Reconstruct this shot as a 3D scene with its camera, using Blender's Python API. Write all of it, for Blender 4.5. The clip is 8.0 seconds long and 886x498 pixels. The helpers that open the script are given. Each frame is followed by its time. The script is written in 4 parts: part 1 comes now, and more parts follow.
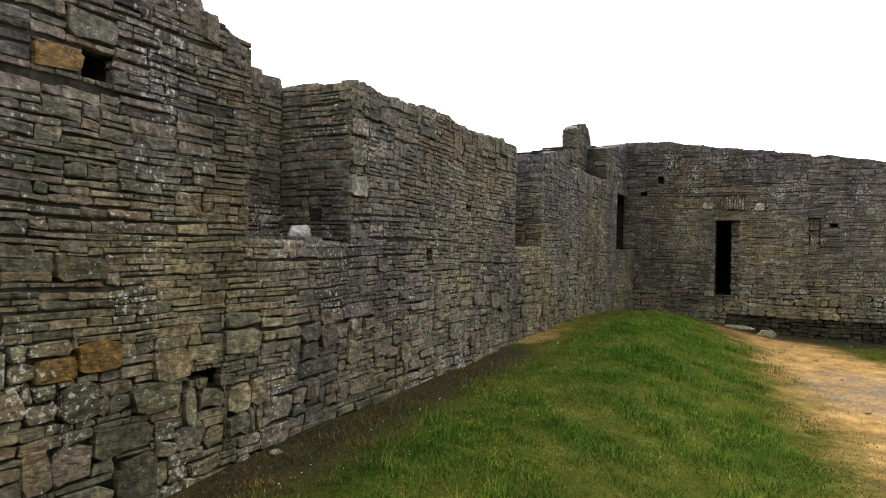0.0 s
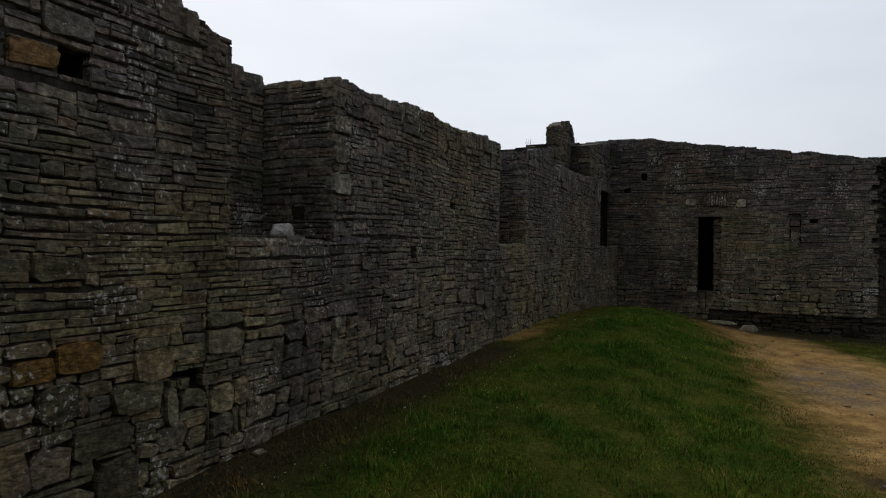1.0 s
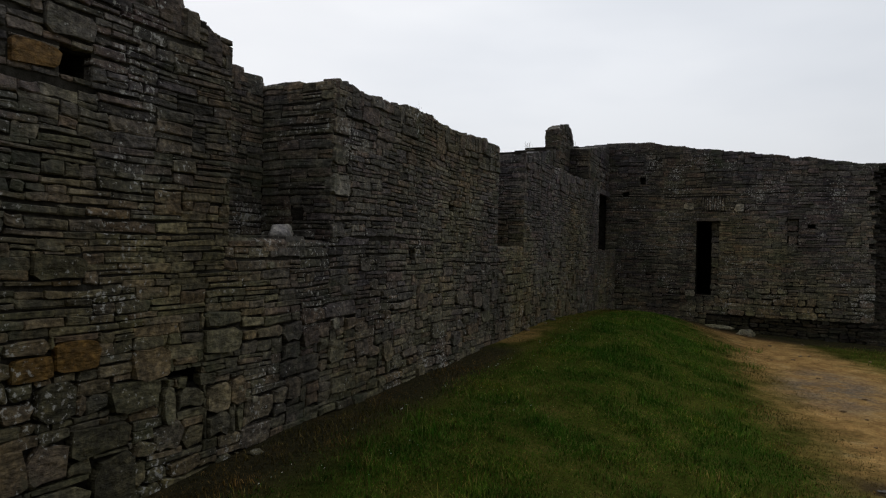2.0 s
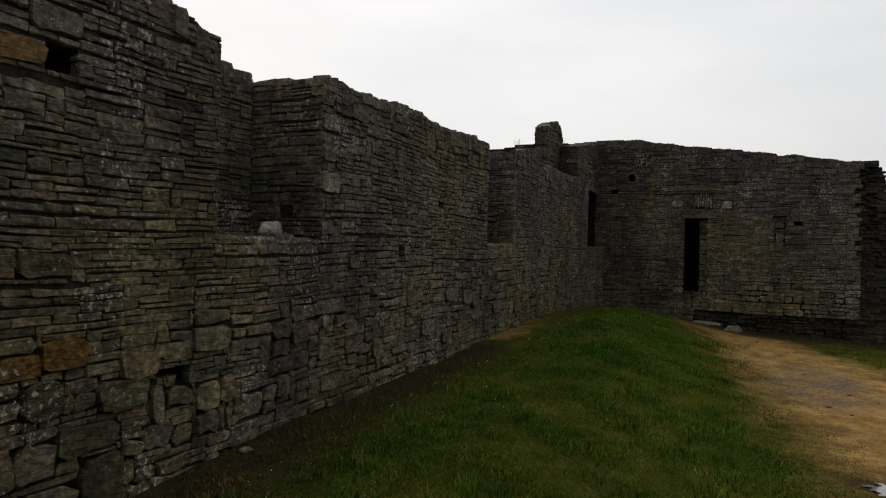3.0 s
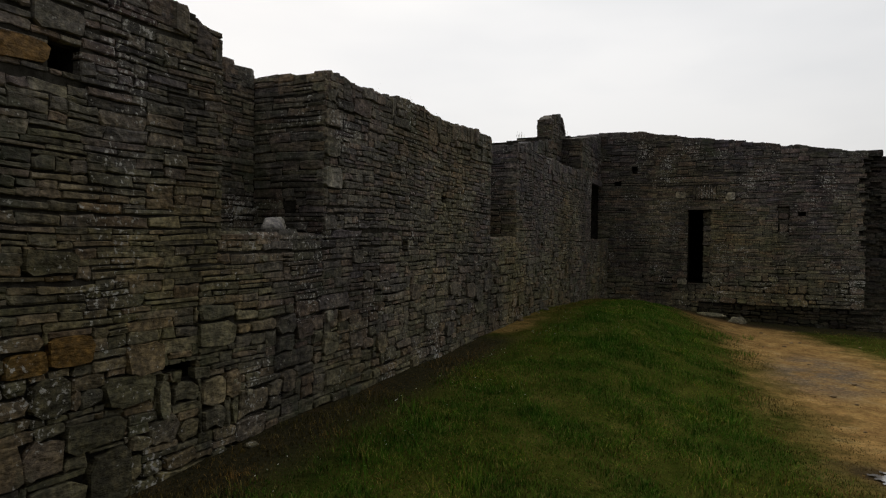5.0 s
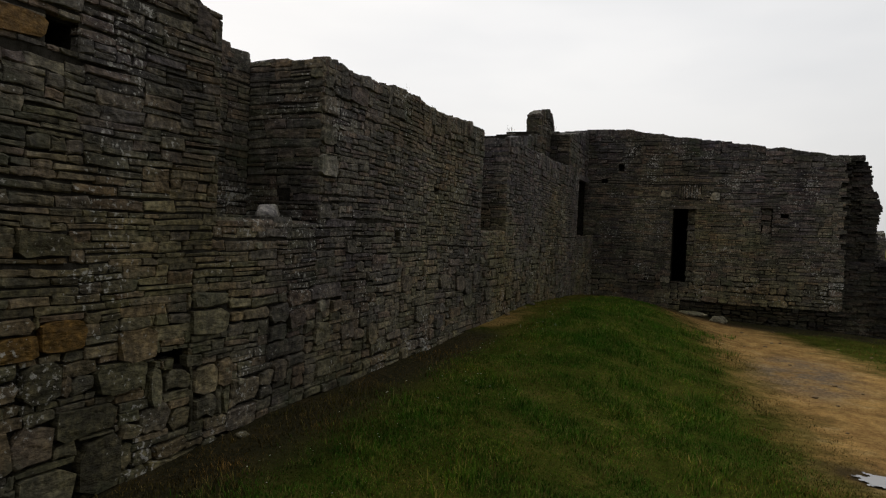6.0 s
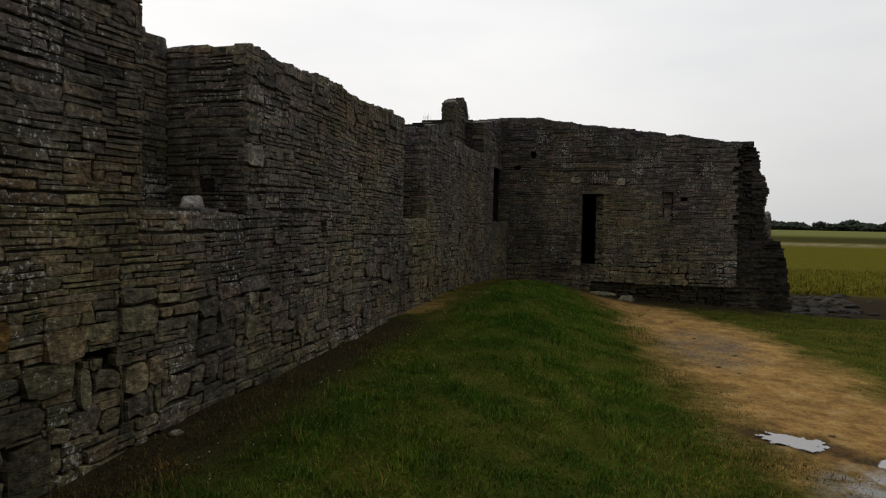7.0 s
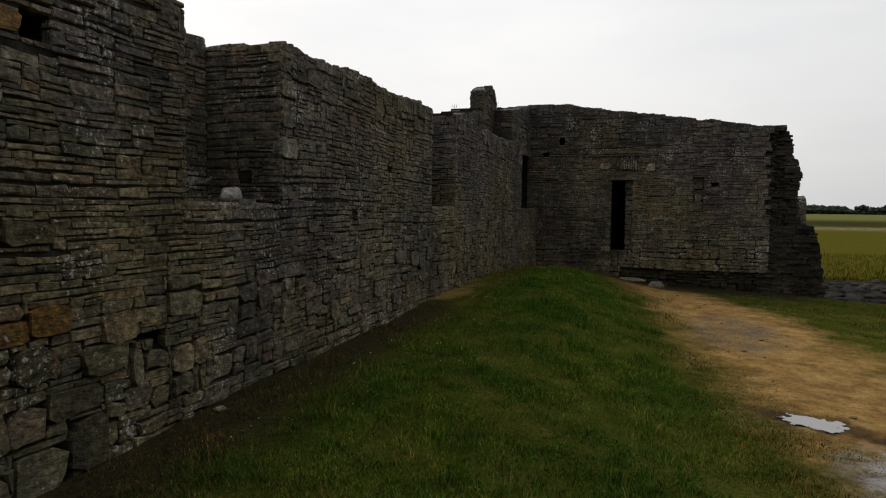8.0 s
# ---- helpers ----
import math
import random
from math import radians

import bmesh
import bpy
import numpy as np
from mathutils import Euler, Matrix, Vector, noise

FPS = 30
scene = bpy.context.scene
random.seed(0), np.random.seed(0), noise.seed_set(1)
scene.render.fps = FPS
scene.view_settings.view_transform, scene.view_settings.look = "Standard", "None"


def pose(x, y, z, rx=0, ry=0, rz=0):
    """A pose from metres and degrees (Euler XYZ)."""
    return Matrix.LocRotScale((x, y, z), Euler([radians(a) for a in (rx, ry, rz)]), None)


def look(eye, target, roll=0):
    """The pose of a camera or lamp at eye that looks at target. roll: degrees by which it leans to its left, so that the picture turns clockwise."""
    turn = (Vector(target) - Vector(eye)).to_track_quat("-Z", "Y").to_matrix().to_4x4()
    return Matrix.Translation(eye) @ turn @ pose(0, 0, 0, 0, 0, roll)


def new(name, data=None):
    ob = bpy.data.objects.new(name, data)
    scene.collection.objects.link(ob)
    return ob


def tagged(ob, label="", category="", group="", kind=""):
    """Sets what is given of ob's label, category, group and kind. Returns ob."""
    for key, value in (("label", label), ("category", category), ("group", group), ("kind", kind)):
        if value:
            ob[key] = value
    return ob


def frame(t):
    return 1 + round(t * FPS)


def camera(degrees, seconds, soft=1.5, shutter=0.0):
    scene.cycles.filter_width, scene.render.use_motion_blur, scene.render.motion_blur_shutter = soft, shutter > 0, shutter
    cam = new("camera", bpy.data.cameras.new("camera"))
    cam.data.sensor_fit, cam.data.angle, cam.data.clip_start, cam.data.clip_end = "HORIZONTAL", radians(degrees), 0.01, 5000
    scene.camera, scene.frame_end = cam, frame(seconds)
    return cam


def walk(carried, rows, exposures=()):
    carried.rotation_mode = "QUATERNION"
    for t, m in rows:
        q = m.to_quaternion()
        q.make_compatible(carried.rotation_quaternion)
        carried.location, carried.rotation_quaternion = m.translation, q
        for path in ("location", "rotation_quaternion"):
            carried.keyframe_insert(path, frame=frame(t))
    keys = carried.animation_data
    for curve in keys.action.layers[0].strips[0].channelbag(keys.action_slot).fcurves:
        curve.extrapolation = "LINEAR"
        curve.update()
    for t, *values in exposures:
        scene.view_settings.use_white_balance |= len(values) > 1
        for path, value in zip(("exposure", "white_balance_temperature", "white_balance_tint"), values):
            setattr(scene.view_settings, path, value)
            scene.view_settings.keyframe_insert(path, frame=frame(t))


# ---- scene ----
# ---------------- camera ----------------
cam = camera(67.50, 8.0, soft=1.2)
ROWS = [
    (0.0, 3.181, 0.000, 1.600, 26.43, -0.19, -1.13),
    (0.5, 3.171, 0.020, 1.610, 25.45, -1.27, 0.08),
    (1.0, 3.190, 0.011, 1.602, 25.16, -0.39, -0.82),
    (1.5, 3.202, 0.001, 1.599, 25.23, -0.22, -1.40),
    (3.0, 3.199, -0.007, 1.607, 24.14, -0.48, -1.33),
    (3.5, 3.207, -0.004, 1.600, 23.71, -1.39, -1.86),
    (4.0, 3.214, -0.003, 1.609, 23.42, -1.24, -1.54),
    (4.5, 3.219, -0.011, 1.606, 24.59, -0.92, -0.49),
    (6.0, 3.076, -0.025, 1.604, 22.80, -1.63, -2.35),
    (6.5, 2.971, -0.098, 1.605, 17.47, -1.86, -0.33),
    (7.0, 2.945, -0.140, 1.593, 15.12, -2.39, -1.12),
    (7.5, 3.034, -0.267, 1.574, 16.94, -2.19, -0.68),
    (8.0, 3.049, -0.346, 1.606, 17.80, -3.56, -0.66),
]
walk(cam, [(t, pose(x, y, z, 90 + pitch, roll, yaw)) for t, x, y, z, yaw, pitch, roll in ROWS],
     exposures=[(0.0, 1.92, 6400, 10), (0.2, 1.62, 6500, 10), (0.4, 0.9, 6400, 10), (0.6, 0.45, 6300, 10), (0.8, 0.15, 6200, 10),
                (1.0, -0.15, 6050, 10), (1.7, -0.16, 6100, 10), (2.8, -0.06, 6550, 10), (6.0, -0.03, 6600, 10), (8.0, 0.03, 6600, 10)])

# ---------------- world and light ----------------
world = bpy.data.worlds.new("overcast_sky")
scene.world = world
world.use_nodes = True
wn, wl = world.node_tree.nodes, world.node_tree.links
wn.clear()
w_out = wn.new("ShaderNodeOutputWorld")
w_bg = wn.new("ShaderNodeBackground")
w_sky = wn.new("ShaderNodeTexSky")
w_sky.sky_type = "NISHITA"
w_sky.sun_disc = False
w_sky.sun_elevation, w_sky.sun_rotation = radians(40), radians(311)
w_sky.dust_density = 4.0
w_scale = wn.new("ShaderNodeMix")
w_scale.data_type = "RGBA"
w_scale.blend_type = "MULTIPLY"
w_scale.inputs[0].default_value = 1.0
w_scale.inputs[7].default_value = (0.10, 0.10, 0.10, 1)
w_tc = wn.new("ShaderNodeTexCoord")
w_map = wn.new("ShaderNodeMapping")
w_map.inputs["Scale"].default_value = (1.0, 1.0, 3.5)
w_noise = wn.new("ShaderNodeTexNoise")
w_noise.inputs["Scale"].default_value = 1.6
w_noise.inputs["Detail"].default_value = 4.0
w_ramp = wn.new("ShaderNodeValToRGB")
w_ramp.color_ramp.elements[0].position, w_ramp.color_ramp.elements[0].color = 0.3, (0.80, 0.82, 0.85, 1)
w_ramp.color_ramp.elements[1].position, w_ramp.color_ramp.elements[1].color = 0.68, (1.0, 1.0, 1.0, 1)
w_mix = wn.new("ShaderNodeMix")
w_mix.data_type = "RGBA"
w_mix.inputs[0].default_value = 0.9
wl.new(w_tc.outputs["Generated"], w_map.inputs["Vector"])
wl.new(w_map.outputs["Vector"], w_noise.inputs["Vector"])
wl.new(w_noise.outputs["Fac"], w_ramp.inputs["Fac"])
wl.new(w_sky.outputs["Color"], w_scale.inputs[6])
wl.new(w_scale.outputs[2], w_mix.inputs[6])
wl.new(w_ramp.outputs["Color"], w_mix.inputs[7])
# the cloud is brightest round the hidden sun and dulls smoothly away from it
SUN_WAY = Vector((-0.58, 0.5, 0.64)).normalized()
w_dot = wn.new("ShaderNodeVectorMath")
w_dot.operation = "DOT_PRODUCT"
w_dot.inputs[1].default_value = SUN_WAY
wl.new(w_tc.outputs["Generated"], w_dot.inputs[0])
w_fall = wn.new("ShaderNodeMapRange")
w_fall.interpolation_type = "SMOOTHSTEP"
w_fall.inputs["From Min"].default_value, w_fall.inputs["From Max"].default_value = -0.75, 0.92
w_fall.inputs["To Min"].default_value, w_fall.inputs["To Max"].default_value = 0.38, 1.0
wl.new(w_dot.outputs["Value"], w_fall.inputs["Value"])
w_dim = wn.new("ShaderNodeMix")
w_dim.data_type, w_dim.blend_type = "RGBA", "MULTIPLY"
w_dim.inputs[0].default_value = 1.0
wl.new(w_mix.outputs[2], w_dim.inputs[6])
wl.new(w_fall.outputs["Result"], w_dim.inputs[7])
w_sep = wn.new("ShaderNodeSeparateXYZ")
wl.new(w_tc.outputs["Generated"], w_sep.inputs[0])
w_low = wn.new("ShaderNodeMapRange")
w_low.interpolation_type = "SMOOTHSTEP"
w_low.inputs["From Min"].default_value, w_low.inputs["From Max"].default_value = 0.0, 0.3
w_low.inputs["To Min"].default_value, w_low.inputs["To Max"].default_value = 0.91, 1.0
wl.new(w_sep.outputs["Z"], w_low.inputs["Value"])
w_haze = wn.new("ShaderNodeMix")
w_haze.data_type, w_haze.blend_type = "RGBA", "MULTIPLY"
w_haze.inputs[0].default_value = 1.0
wl.new(w_dim.outputs[2], w_haze.inputs[6])
wl.new(w_low.outputs["Result"], w_haze.inputs[7])
wl.new(w_haze.outputs[2], w_bg.inputs["Color"])
w_bg.inputs["Strength"].default_value = 1.0
wl.new(w_bg.outputs["Background"], w_out.inputs["Surface"])

sun_data = bpy.data.lights.new("sun", "SUN")
sun_data.energy, sun_data.angle, sun_data.color = 1.35, radians(35), (1.0, 0.97, 0.93)
sun = new("sun", sun_data)
sun.matrix_world = look(Vector((3, 8, 0)) + SUN_WAY * 30, (3, 8, 0))


# ---------------- materials ----------------
def base_material(name, rough=0.9):
    m = bpy.data.materials.new(name)
    m.use_nodes = True
    n, l = m.node_tree.nodes, m.node_tree.links
    b = n["Principled BSDF"]
    b.inputs["Roughness"].default_value = rough
    b.inputs["Specular IOR Level"].default_value = 0.0
    return m, n, l, b


def noise_node(n, l, vec, scale, detail=4.0, rough=0.6):
    t = n.new("ShaderNodeTexNoise")
    t.inputs["Scale"].default_value = scale
    t.inputs["Detail"].default_value = detail
    t.inputs["Roughness"].default_value = rough
    l.new(vec, t.inputs["Vector"])
    return t.outputs["Fac"]


def ramp(n, l, fac, stops):
    r = n.new("ShaderNodeValToRGB")
    e = r.color_ramp.elements
    while len(e) < len(stops):
        e.new(0.5)
    for k, (p, c) in zip(e, stops):
        k.position = p
        k.color = (*c, 1) if len(c) == 3 else c
    l.new(fac, r.inputs["Fac"])
    return r.outputs["Color"]


def mixed(n, l, fac, a, b, blend="MIX"):
    x = n.new("ShaderNodeMix")
    x.data_type = "RGBA"
    x.blend_type = blend
    for socket, value in ((x.inputs[0], fac), (x.inputs[6], a), (x.inputs[7], b)):
        if isinstance(value, (int, float)):
            socket.default_value = value
        elif isinstance(value, tuple):
            socket.default_value = (*value, 1)
        else:
            l.new(value, socket)
    return x.outputs[2]


def bump(n, l, b, height, strength, distance):
    u = n.new("ShaderNodeBump")
    u.inputs["Strength"].default_value = strength
    u.inputs["Distance"].default_value = distance
    l.new(height, u.inputs["Height"])
    l.new(u.outputs["Normal"], b.inputs["Normal"])


def world_position(n):
    return n.new("ShaderNodeNewGeometry").outputs["Position"]


def stone_material(name, source, tone=1.06, hue=None, lichen=0.8):
    """Weathered flagstone: each stone takes its own colour; lichen, moss and damp run over all of them."""
    m, n, l, b = base_material(name, 0.82)
    b.inputs["Specular IOR Level"].default_value = 0.18
    pos = world_position(n)
    if source == "island":
        rnd = n.new("ShaderNodeNewGeometry").outputs["Random Per Island"]
    else:
        rnd = n.new("ShaderNodeObjectInfo").outputs["Random"]
    k = tone
    if hue:
        base = ramp(n, l, rnd, [(0.0, tuple(c * 0.8 for c in hue)), (1.0, tuple(c * 1.15 for c in hue))])
    else:
        base = ramp(n, l, rnd, [(0.0, (0.050 * k, 0.046 * k, 0.040 * k)), (0.13, (0.105 * k, 0.100 * k, 0.072 * k)), (0.26, (0.098 * k, 0.088 * k, 0.086 * k)),
                                (0.40, (0.135 * k, 0.104 * k, 0.076 * k)), (0.53, (0.110 * k, 0.104 * k, 0.084 * k)), (0.66, (0.080 * k, 0.075 * k, 0.066 * k)),
                                (0.80, (0.150 * k, 0.138 * k, 0.104 * k)), (0.92, (0.120 * k, 0.092 * k, 0.078 * k)), (1.0, (0.165 * k, 0.15 * k, 0.118 * k))])
    # broad weathering: olive, ochre and purple-grey areas
    broad = noise_node(n, l, pos, 0.5, 4.0)
    tint = ramp(n, l, broad, [(0.34, (0.76, 0.74, 0.90)), (0.46, (0.97, 0.98, 1.04)), (0.56, (1.04, 1.05, 0.96)), (0.66, (1.10, 1.04, 0.82))])
    base = mixed(n, l, 1.0, base, tint, "MULTIPLY")
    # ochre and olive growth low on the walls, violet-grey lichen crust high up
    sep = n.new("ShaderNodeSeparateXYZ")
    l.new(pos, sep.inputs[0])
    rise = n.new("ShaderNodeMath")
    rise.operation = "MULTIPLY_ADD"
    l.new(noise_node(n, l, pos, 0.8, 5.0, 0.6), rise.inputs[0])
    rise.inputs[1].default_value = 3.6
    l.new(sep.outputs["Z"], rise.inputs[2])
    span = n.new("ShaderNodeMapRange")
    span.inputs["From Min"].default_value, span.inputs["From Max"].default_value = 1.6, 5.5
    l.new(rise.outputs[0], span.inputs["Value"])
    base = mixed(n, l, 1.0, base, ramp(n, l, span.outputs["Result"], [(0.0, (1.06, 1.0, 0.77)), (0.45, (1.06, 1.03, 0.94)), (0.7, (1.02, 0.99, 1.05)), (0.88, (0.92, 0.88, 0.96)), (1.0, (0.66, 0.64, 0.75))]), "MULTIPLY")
    # damp streaks, longer upwards than sideways
    mp = n.new("ShaderNodeMapping")
    mp.inputs["Scale"].default_value = (1.3, 1.3, 0.4)
    l.new(pos, mp.inputs["Vector"])
    streak = noise_node(n, l, mp.outputs["Vector"], 1.3, 6.0, 0.65)
    damp = ramp(n, l, streak, [(0.36, (0.5, 0.5, 0.52)), (0.58, (1.15, 1.15, 1.12))])
    base = mixed(n, l, 0.85, base, damp, "MULTIPLY")
    grain = noise_node(n, l, pos, 27.0, 5.0, 0.62)
    base = mixed(n, l, 0.7, base, ramp(n, l, grain, [(0.34, (0.35, 0.35, 0.37)), (0.5, (0.95, 0.95, 0.95)), (0.66, (2.0, 1.95, 1.8))]), "MULTIPLY")
    blotch = noise_node(n, l, pos, 7.5, 6.0, 0.68)
    base = mixed(n, l, 0.9, base, ramp(n, l, blotch, [(0.34, (0.55, 0.56, 0.57)), (0.52, (1.0, 1.0, 0.98)), (0.68, (1.5, 1.46, 1.36))]), "MULTIPLY")
    # green algae
    algae = noise_node(n, l, pos, 2.3, 5.0)
    mask = ramp(n, l, algae, [(0.55, (0, 0, 0)), (0.72, (0.55, 0.55, 0.55))])
    base = mixed(n, l, mask, base, (0.055 * k, 0.068 * k, 0.032 * k))
    # pale lichen spots
    fleck = noise_node(n, l, pos, 34.0, 3.0, 0.6)
    where = noise_node(n, l, pos, 1.7, 4.0, 0.6)
    add = n.new("ShaderNodeMath")
    add.operation = "MULTIPLY_ADD"
    l.new(where, add.inputs[0])
    add.inputs[1].default_value = 0.75
    l.new(fleck, add.inputs[2])
    spot_ramp = n.new("ShaderNodeMapRange")
    spot_ramp.inputs["From Min"].default_value = 1.035
    spot_ramp.inputs["From Max"].default_value = 1.09
    spot_ramp.inputs["To Min"].default_value = 0.0
    spot_ramp.inputs["To Max"].default_value = lichen
    l.new(add.outputs[0], spot_ramp.inputs["Value"])
    base = mixed(n, l, spot_ramp.outputs["Result"], base, (0.44, 0.43, 0.39))
    l.new(base, b.inputs["Base Color"])
    mp2 = n.new("ShaderNodeMapping")
    mp2.inputs["Scale"].default_value = (1.0, 1.0, 2.0)
    l.new(pos, mp2.inputs["Vector"])
    relief = noise_node(n, l, mp2.outputs["Vector"], 9.0, 5.0, 0.55)
    bump(n, l, b, relief, 1.0, 0.04)
    return m


STONE_ISLAND = stone_material("weathered_stone_field", "island")
STONE_PIECE = stone_material("weathered_stone", "object")
STONE_LIGHT = stone_material("pale_stone", "object", 1.0, (0.20, 0.19, 0.16))
STONE_OCHRE = stone_material("ochre_stone", "object", 1.0, (0.15, 0.092, 0.034))
# same stone at a third of the tone: recess shade put into the colour
STONE_SHADED = stone_material("shaded_recess_stone", "island", 0.34, lichen=0.12)
STONE_WHITE = stone_material("white_boulder", "object", 1.0, (0.45, 0.43, 0.39))


def plain_noise_material(name, stops, scale, rough=0.95, relief=0.02, detail=6.0):
    m, n, l, b = base_material(name, rough)
    pos = world_position(n)
    f = noise_node(n, l, pos, scale, detail, 0.65)
    l.new(ramp(n, l, f, stops), b.inputs["Base Color"])
    bump(n, l, b, noise_node(n, l, pos, scale * 3, 6.0), 0.8, relief)
    return m


MORTAR = plain_noise_material("earth_mortar", [(0.3, (0.010, 0.009, 0.008)), (0.7, (0.042, 0.038, 0.030))], 14.0)
POINTING = plain_noise_material("weathered_pointing", [(0.3, (0.012, 0.011, 0.009)), (0.5, (0.034, 0.031, 0.025)), (0.7, (0.075, 0.07, 0.058))], 6.0)
ROCK = plain_noise_material("shore_rock", [(0.3, (0.015, 0.014, 0.012)), (0.7, (0.07, 0.064, 0.056))], 5.0)
TAN_EARTH = plain_noise_material("tan_earth", [(0.3, (0.10, 0.068, 0.036)), (0.7, (0.26, 0.185, 0.105))], 9.0)
DAISY = plain_noise_material("daisy_petals", [(0.3, (0.55, 0.55, 0.5)), (0.7, (0.75, 0.75, 0.7))], 9.0)
TREES = plain_noise_material("far_foliage", [(0.35, (0.02, 0.026, 0.02)), (0.7, (0.05, 0.06, 0.042))], 0.25, relief=0.5)


def blade_material(name, stops, clumpy=0.8):
    m, n, l, b = base_material(name, 0.95)
    rnd = n.new("ShaderNodeNewGeometry").outputs["Random Per Island"]
    pos = world_position(n)
    col = ramp(n, l, rnd, stops)
    patch = noise_node(n, l, pos, 0.9, 3.0)
    col = mixed(n, l, 0.9, col, ramp(n, l, patch, [(0.34, (0.50, 0.70, 0.6)), (0.5, (1.0, 1.0, 1.0)), (0.66, (1.5, 1.12, 1.0))]), "MULTIPLY")
    clump = noise_node(n, l, pos, 4.5, 4.0, 0.6)
    col = mixed(n, l, clumpy, col, ramp(n, l, clump, [(0.36, (0.55, 0.62, 0.6)), (0.52, (1.0, 1.0, 1.0)), (0.66, (1.4, 1.3, 1.2))]), "MULTIPLY")
    l.new(col, b.inputs["Base Color"])
    b.inputs["Subsurface Weight"].default_value = 0.0
    return m


GRASS = blade_material("lawn_blades", [(0.0, (0.027, 0.080, 0.007)), (0.5, (0.052, 0.128, 0.012)), (0.8, (0.10, 0.168, 0.020)), (1.0, (0.25, 0.23, 0.07))])
DRY_GRASS = blade_material("dry_blades", [(0.0, (0.045, 0.038, 0.010)), (0.6, (0.095, 0.072, 0.020)), (1.0, (0.20, 0.145, 0.05))])
MARSH_GRASS = blade_material("marsh_blades", [(0.0, (0.078, 0.074, 0.008)), (0.6, (0.092, 0.084, 0.010)), (1.0, (0.12, 0.105, 0.022))], 0.1)


def ground_material():
    """Turf, bare trodden earth, dark wet ground by pools and shore, dark earth at wall feet, marsh and far fields on
    one sheet, mixed by the sheet's own masks.
    """
    m, n, l, b = base_material("ground", 0.95)
    pos = world_position(n)

    def mask(name):
        a = n.new("ShaderNodeAttribute")
        a.attribute_name = name
        return a.outputs["Fac"]

    fine = noise_node(n, l, pos, 24.0, 8.0, 0.7)
    mid = noise_node(n, l, pos, 2.2, 6.0, 0.65)
    big = noise_node(n, l, pos, 0.6, 4.0)
    turf = ramp(n, l, mid, [(0.3, (0.028, 0.040, 0.006)), (0.55, (0.062, 0.066, 0.012)), (0.75, (0.115, 0.092, 0.026))])
    dirt = ramp(n, l, noise_node(n, l, pos, 3.4, 6.0, 0.65), [(0.28, (0.14, 0.085, 0.038)), (0.42, (0.22, 0.130, 0.048)), (0.58, (0.285, 0.177, 0.066)), (0.75, (0.35, 0.25, 0.125))])
    dirt = mixed(n, l, 0.75, dirt, ramp(n, l, noise_node(n, l, pos, 1.1, 7.0, 0.7), [(0.36, (0.78, 0.78, 0.8)), (0.52, (1.15, 1.15, 1.15)), (0.7, (1.4, 1.38, 1.3))]), "MULTIPLY")
    dirt = mixed(n, l, 0.35, dirt, ramp(n, l, noise_node(n, l, pos, 7.0, 5.0, 0.7), [(0.36, (0.5, 0.5, 0.5)), (0.5, (1.0, 1.0, 1.0)), (0.66, (1.35, 1.33, 1.28))]), "MULTIPLY")
    dirt = mixed(n, l, 0.8, dirt, ramp(n, l, fine, [(0.3, (0.5, 0.5, 0.5)), (0.7, (1.4, 1.4, 1.35))]), "MULTIPLY")
    turf = mixed(n, l, 0.8, turf, ramp(n, l, fine, [(0.3, (0.4, 0.4, 0.4)), (0.7, (1.5, 1.5, 1.4))]), "MULTIPLY")
    edge = n.new("ShaderNodeMath")
    edge.operation = "MULTIPLY_ADD"
    l.new(mid, edge.inputs[0])
    edge.inputs[1].default_value = 1.1
    l.new(mask("path"), edge.inputs[2])
    soft = n.new("ShaderNodeMapRange")
    soft.inputs["From Min"].default_value = 0.80
    soft.inputs["From Max"].default_value = 1.45
    l.new(edge.outputs[0], soft.inputs["Value"])
    col = mixed(n, l, soft.outputs["Result"], turf, dirt)
    dark_earth = ramp(n, l, fine, [(0.3, (0.010, 0.008, 0.006)), (0.7, (0.048, 0.038, 0.025))])
    col = mixed(n, l, mask("dark_earth"), col, dark_earth)
    # trampled stony grey-brown ground and wet clay round the pools
    worn = n.new("ShaderNodeMath")
    worn.operation = "MULTIPLY"
    l.new(mask("worn"), worn.inputs[0])
    l.new(ramp(n, l, noise_node(n, l, pos, 2.6, 7.0, 0.7), [(0.38, (0.1, 0.1, 0.1)), (0.58, (1, 1, 1))]), worn.inputs[1])
    col = mixed(n, l, worn.outputs[0], col, ramp(n, l, fine, [(0.32, (0.05, 0.042, 0.034)), (0.5, (0.12, 0.098, 0.074)), (0.68, (0.22, 0.19, 0.15))]))
    wet = n.new("ShaderNodeMath")
    wet.operation = "MULTIPLY"
    l.new(mask("wet"), wet.inputs[0])
    l.new(ramp(n, l, noise_node(n, l, pos, 4.2, 8.0, 0.72), [(0.40, (0, 0, 0)), (0.56, (1, 1, 1))]), wet.inputs[1])
    col = mixed(n, l, wet.outputs[0], col, ramp(n, l, fine, [(0.32, (0.09, 0.085, 0.075)), (0.68, (0.30, 0.29, 0.265))]))
    shine = n.new("ShaderNodeMapRange")
    shine.inputs["To Min"].default_value, shine.inputs["To Max"].default_value = 0.95, 0.28
    l.new(wet.outputs[0], shine.inputs["Value"])
    l.new(shine.outputs["Result"], b.inputs["Roughness"])
    gloss = n.new("ShaderNodeMath")
    gloss.operation = "MULTIPLY"
    gloss.inputs[1].default_value = 0.6
    l.new(wet.outputs[0], gloss.inputs[0])
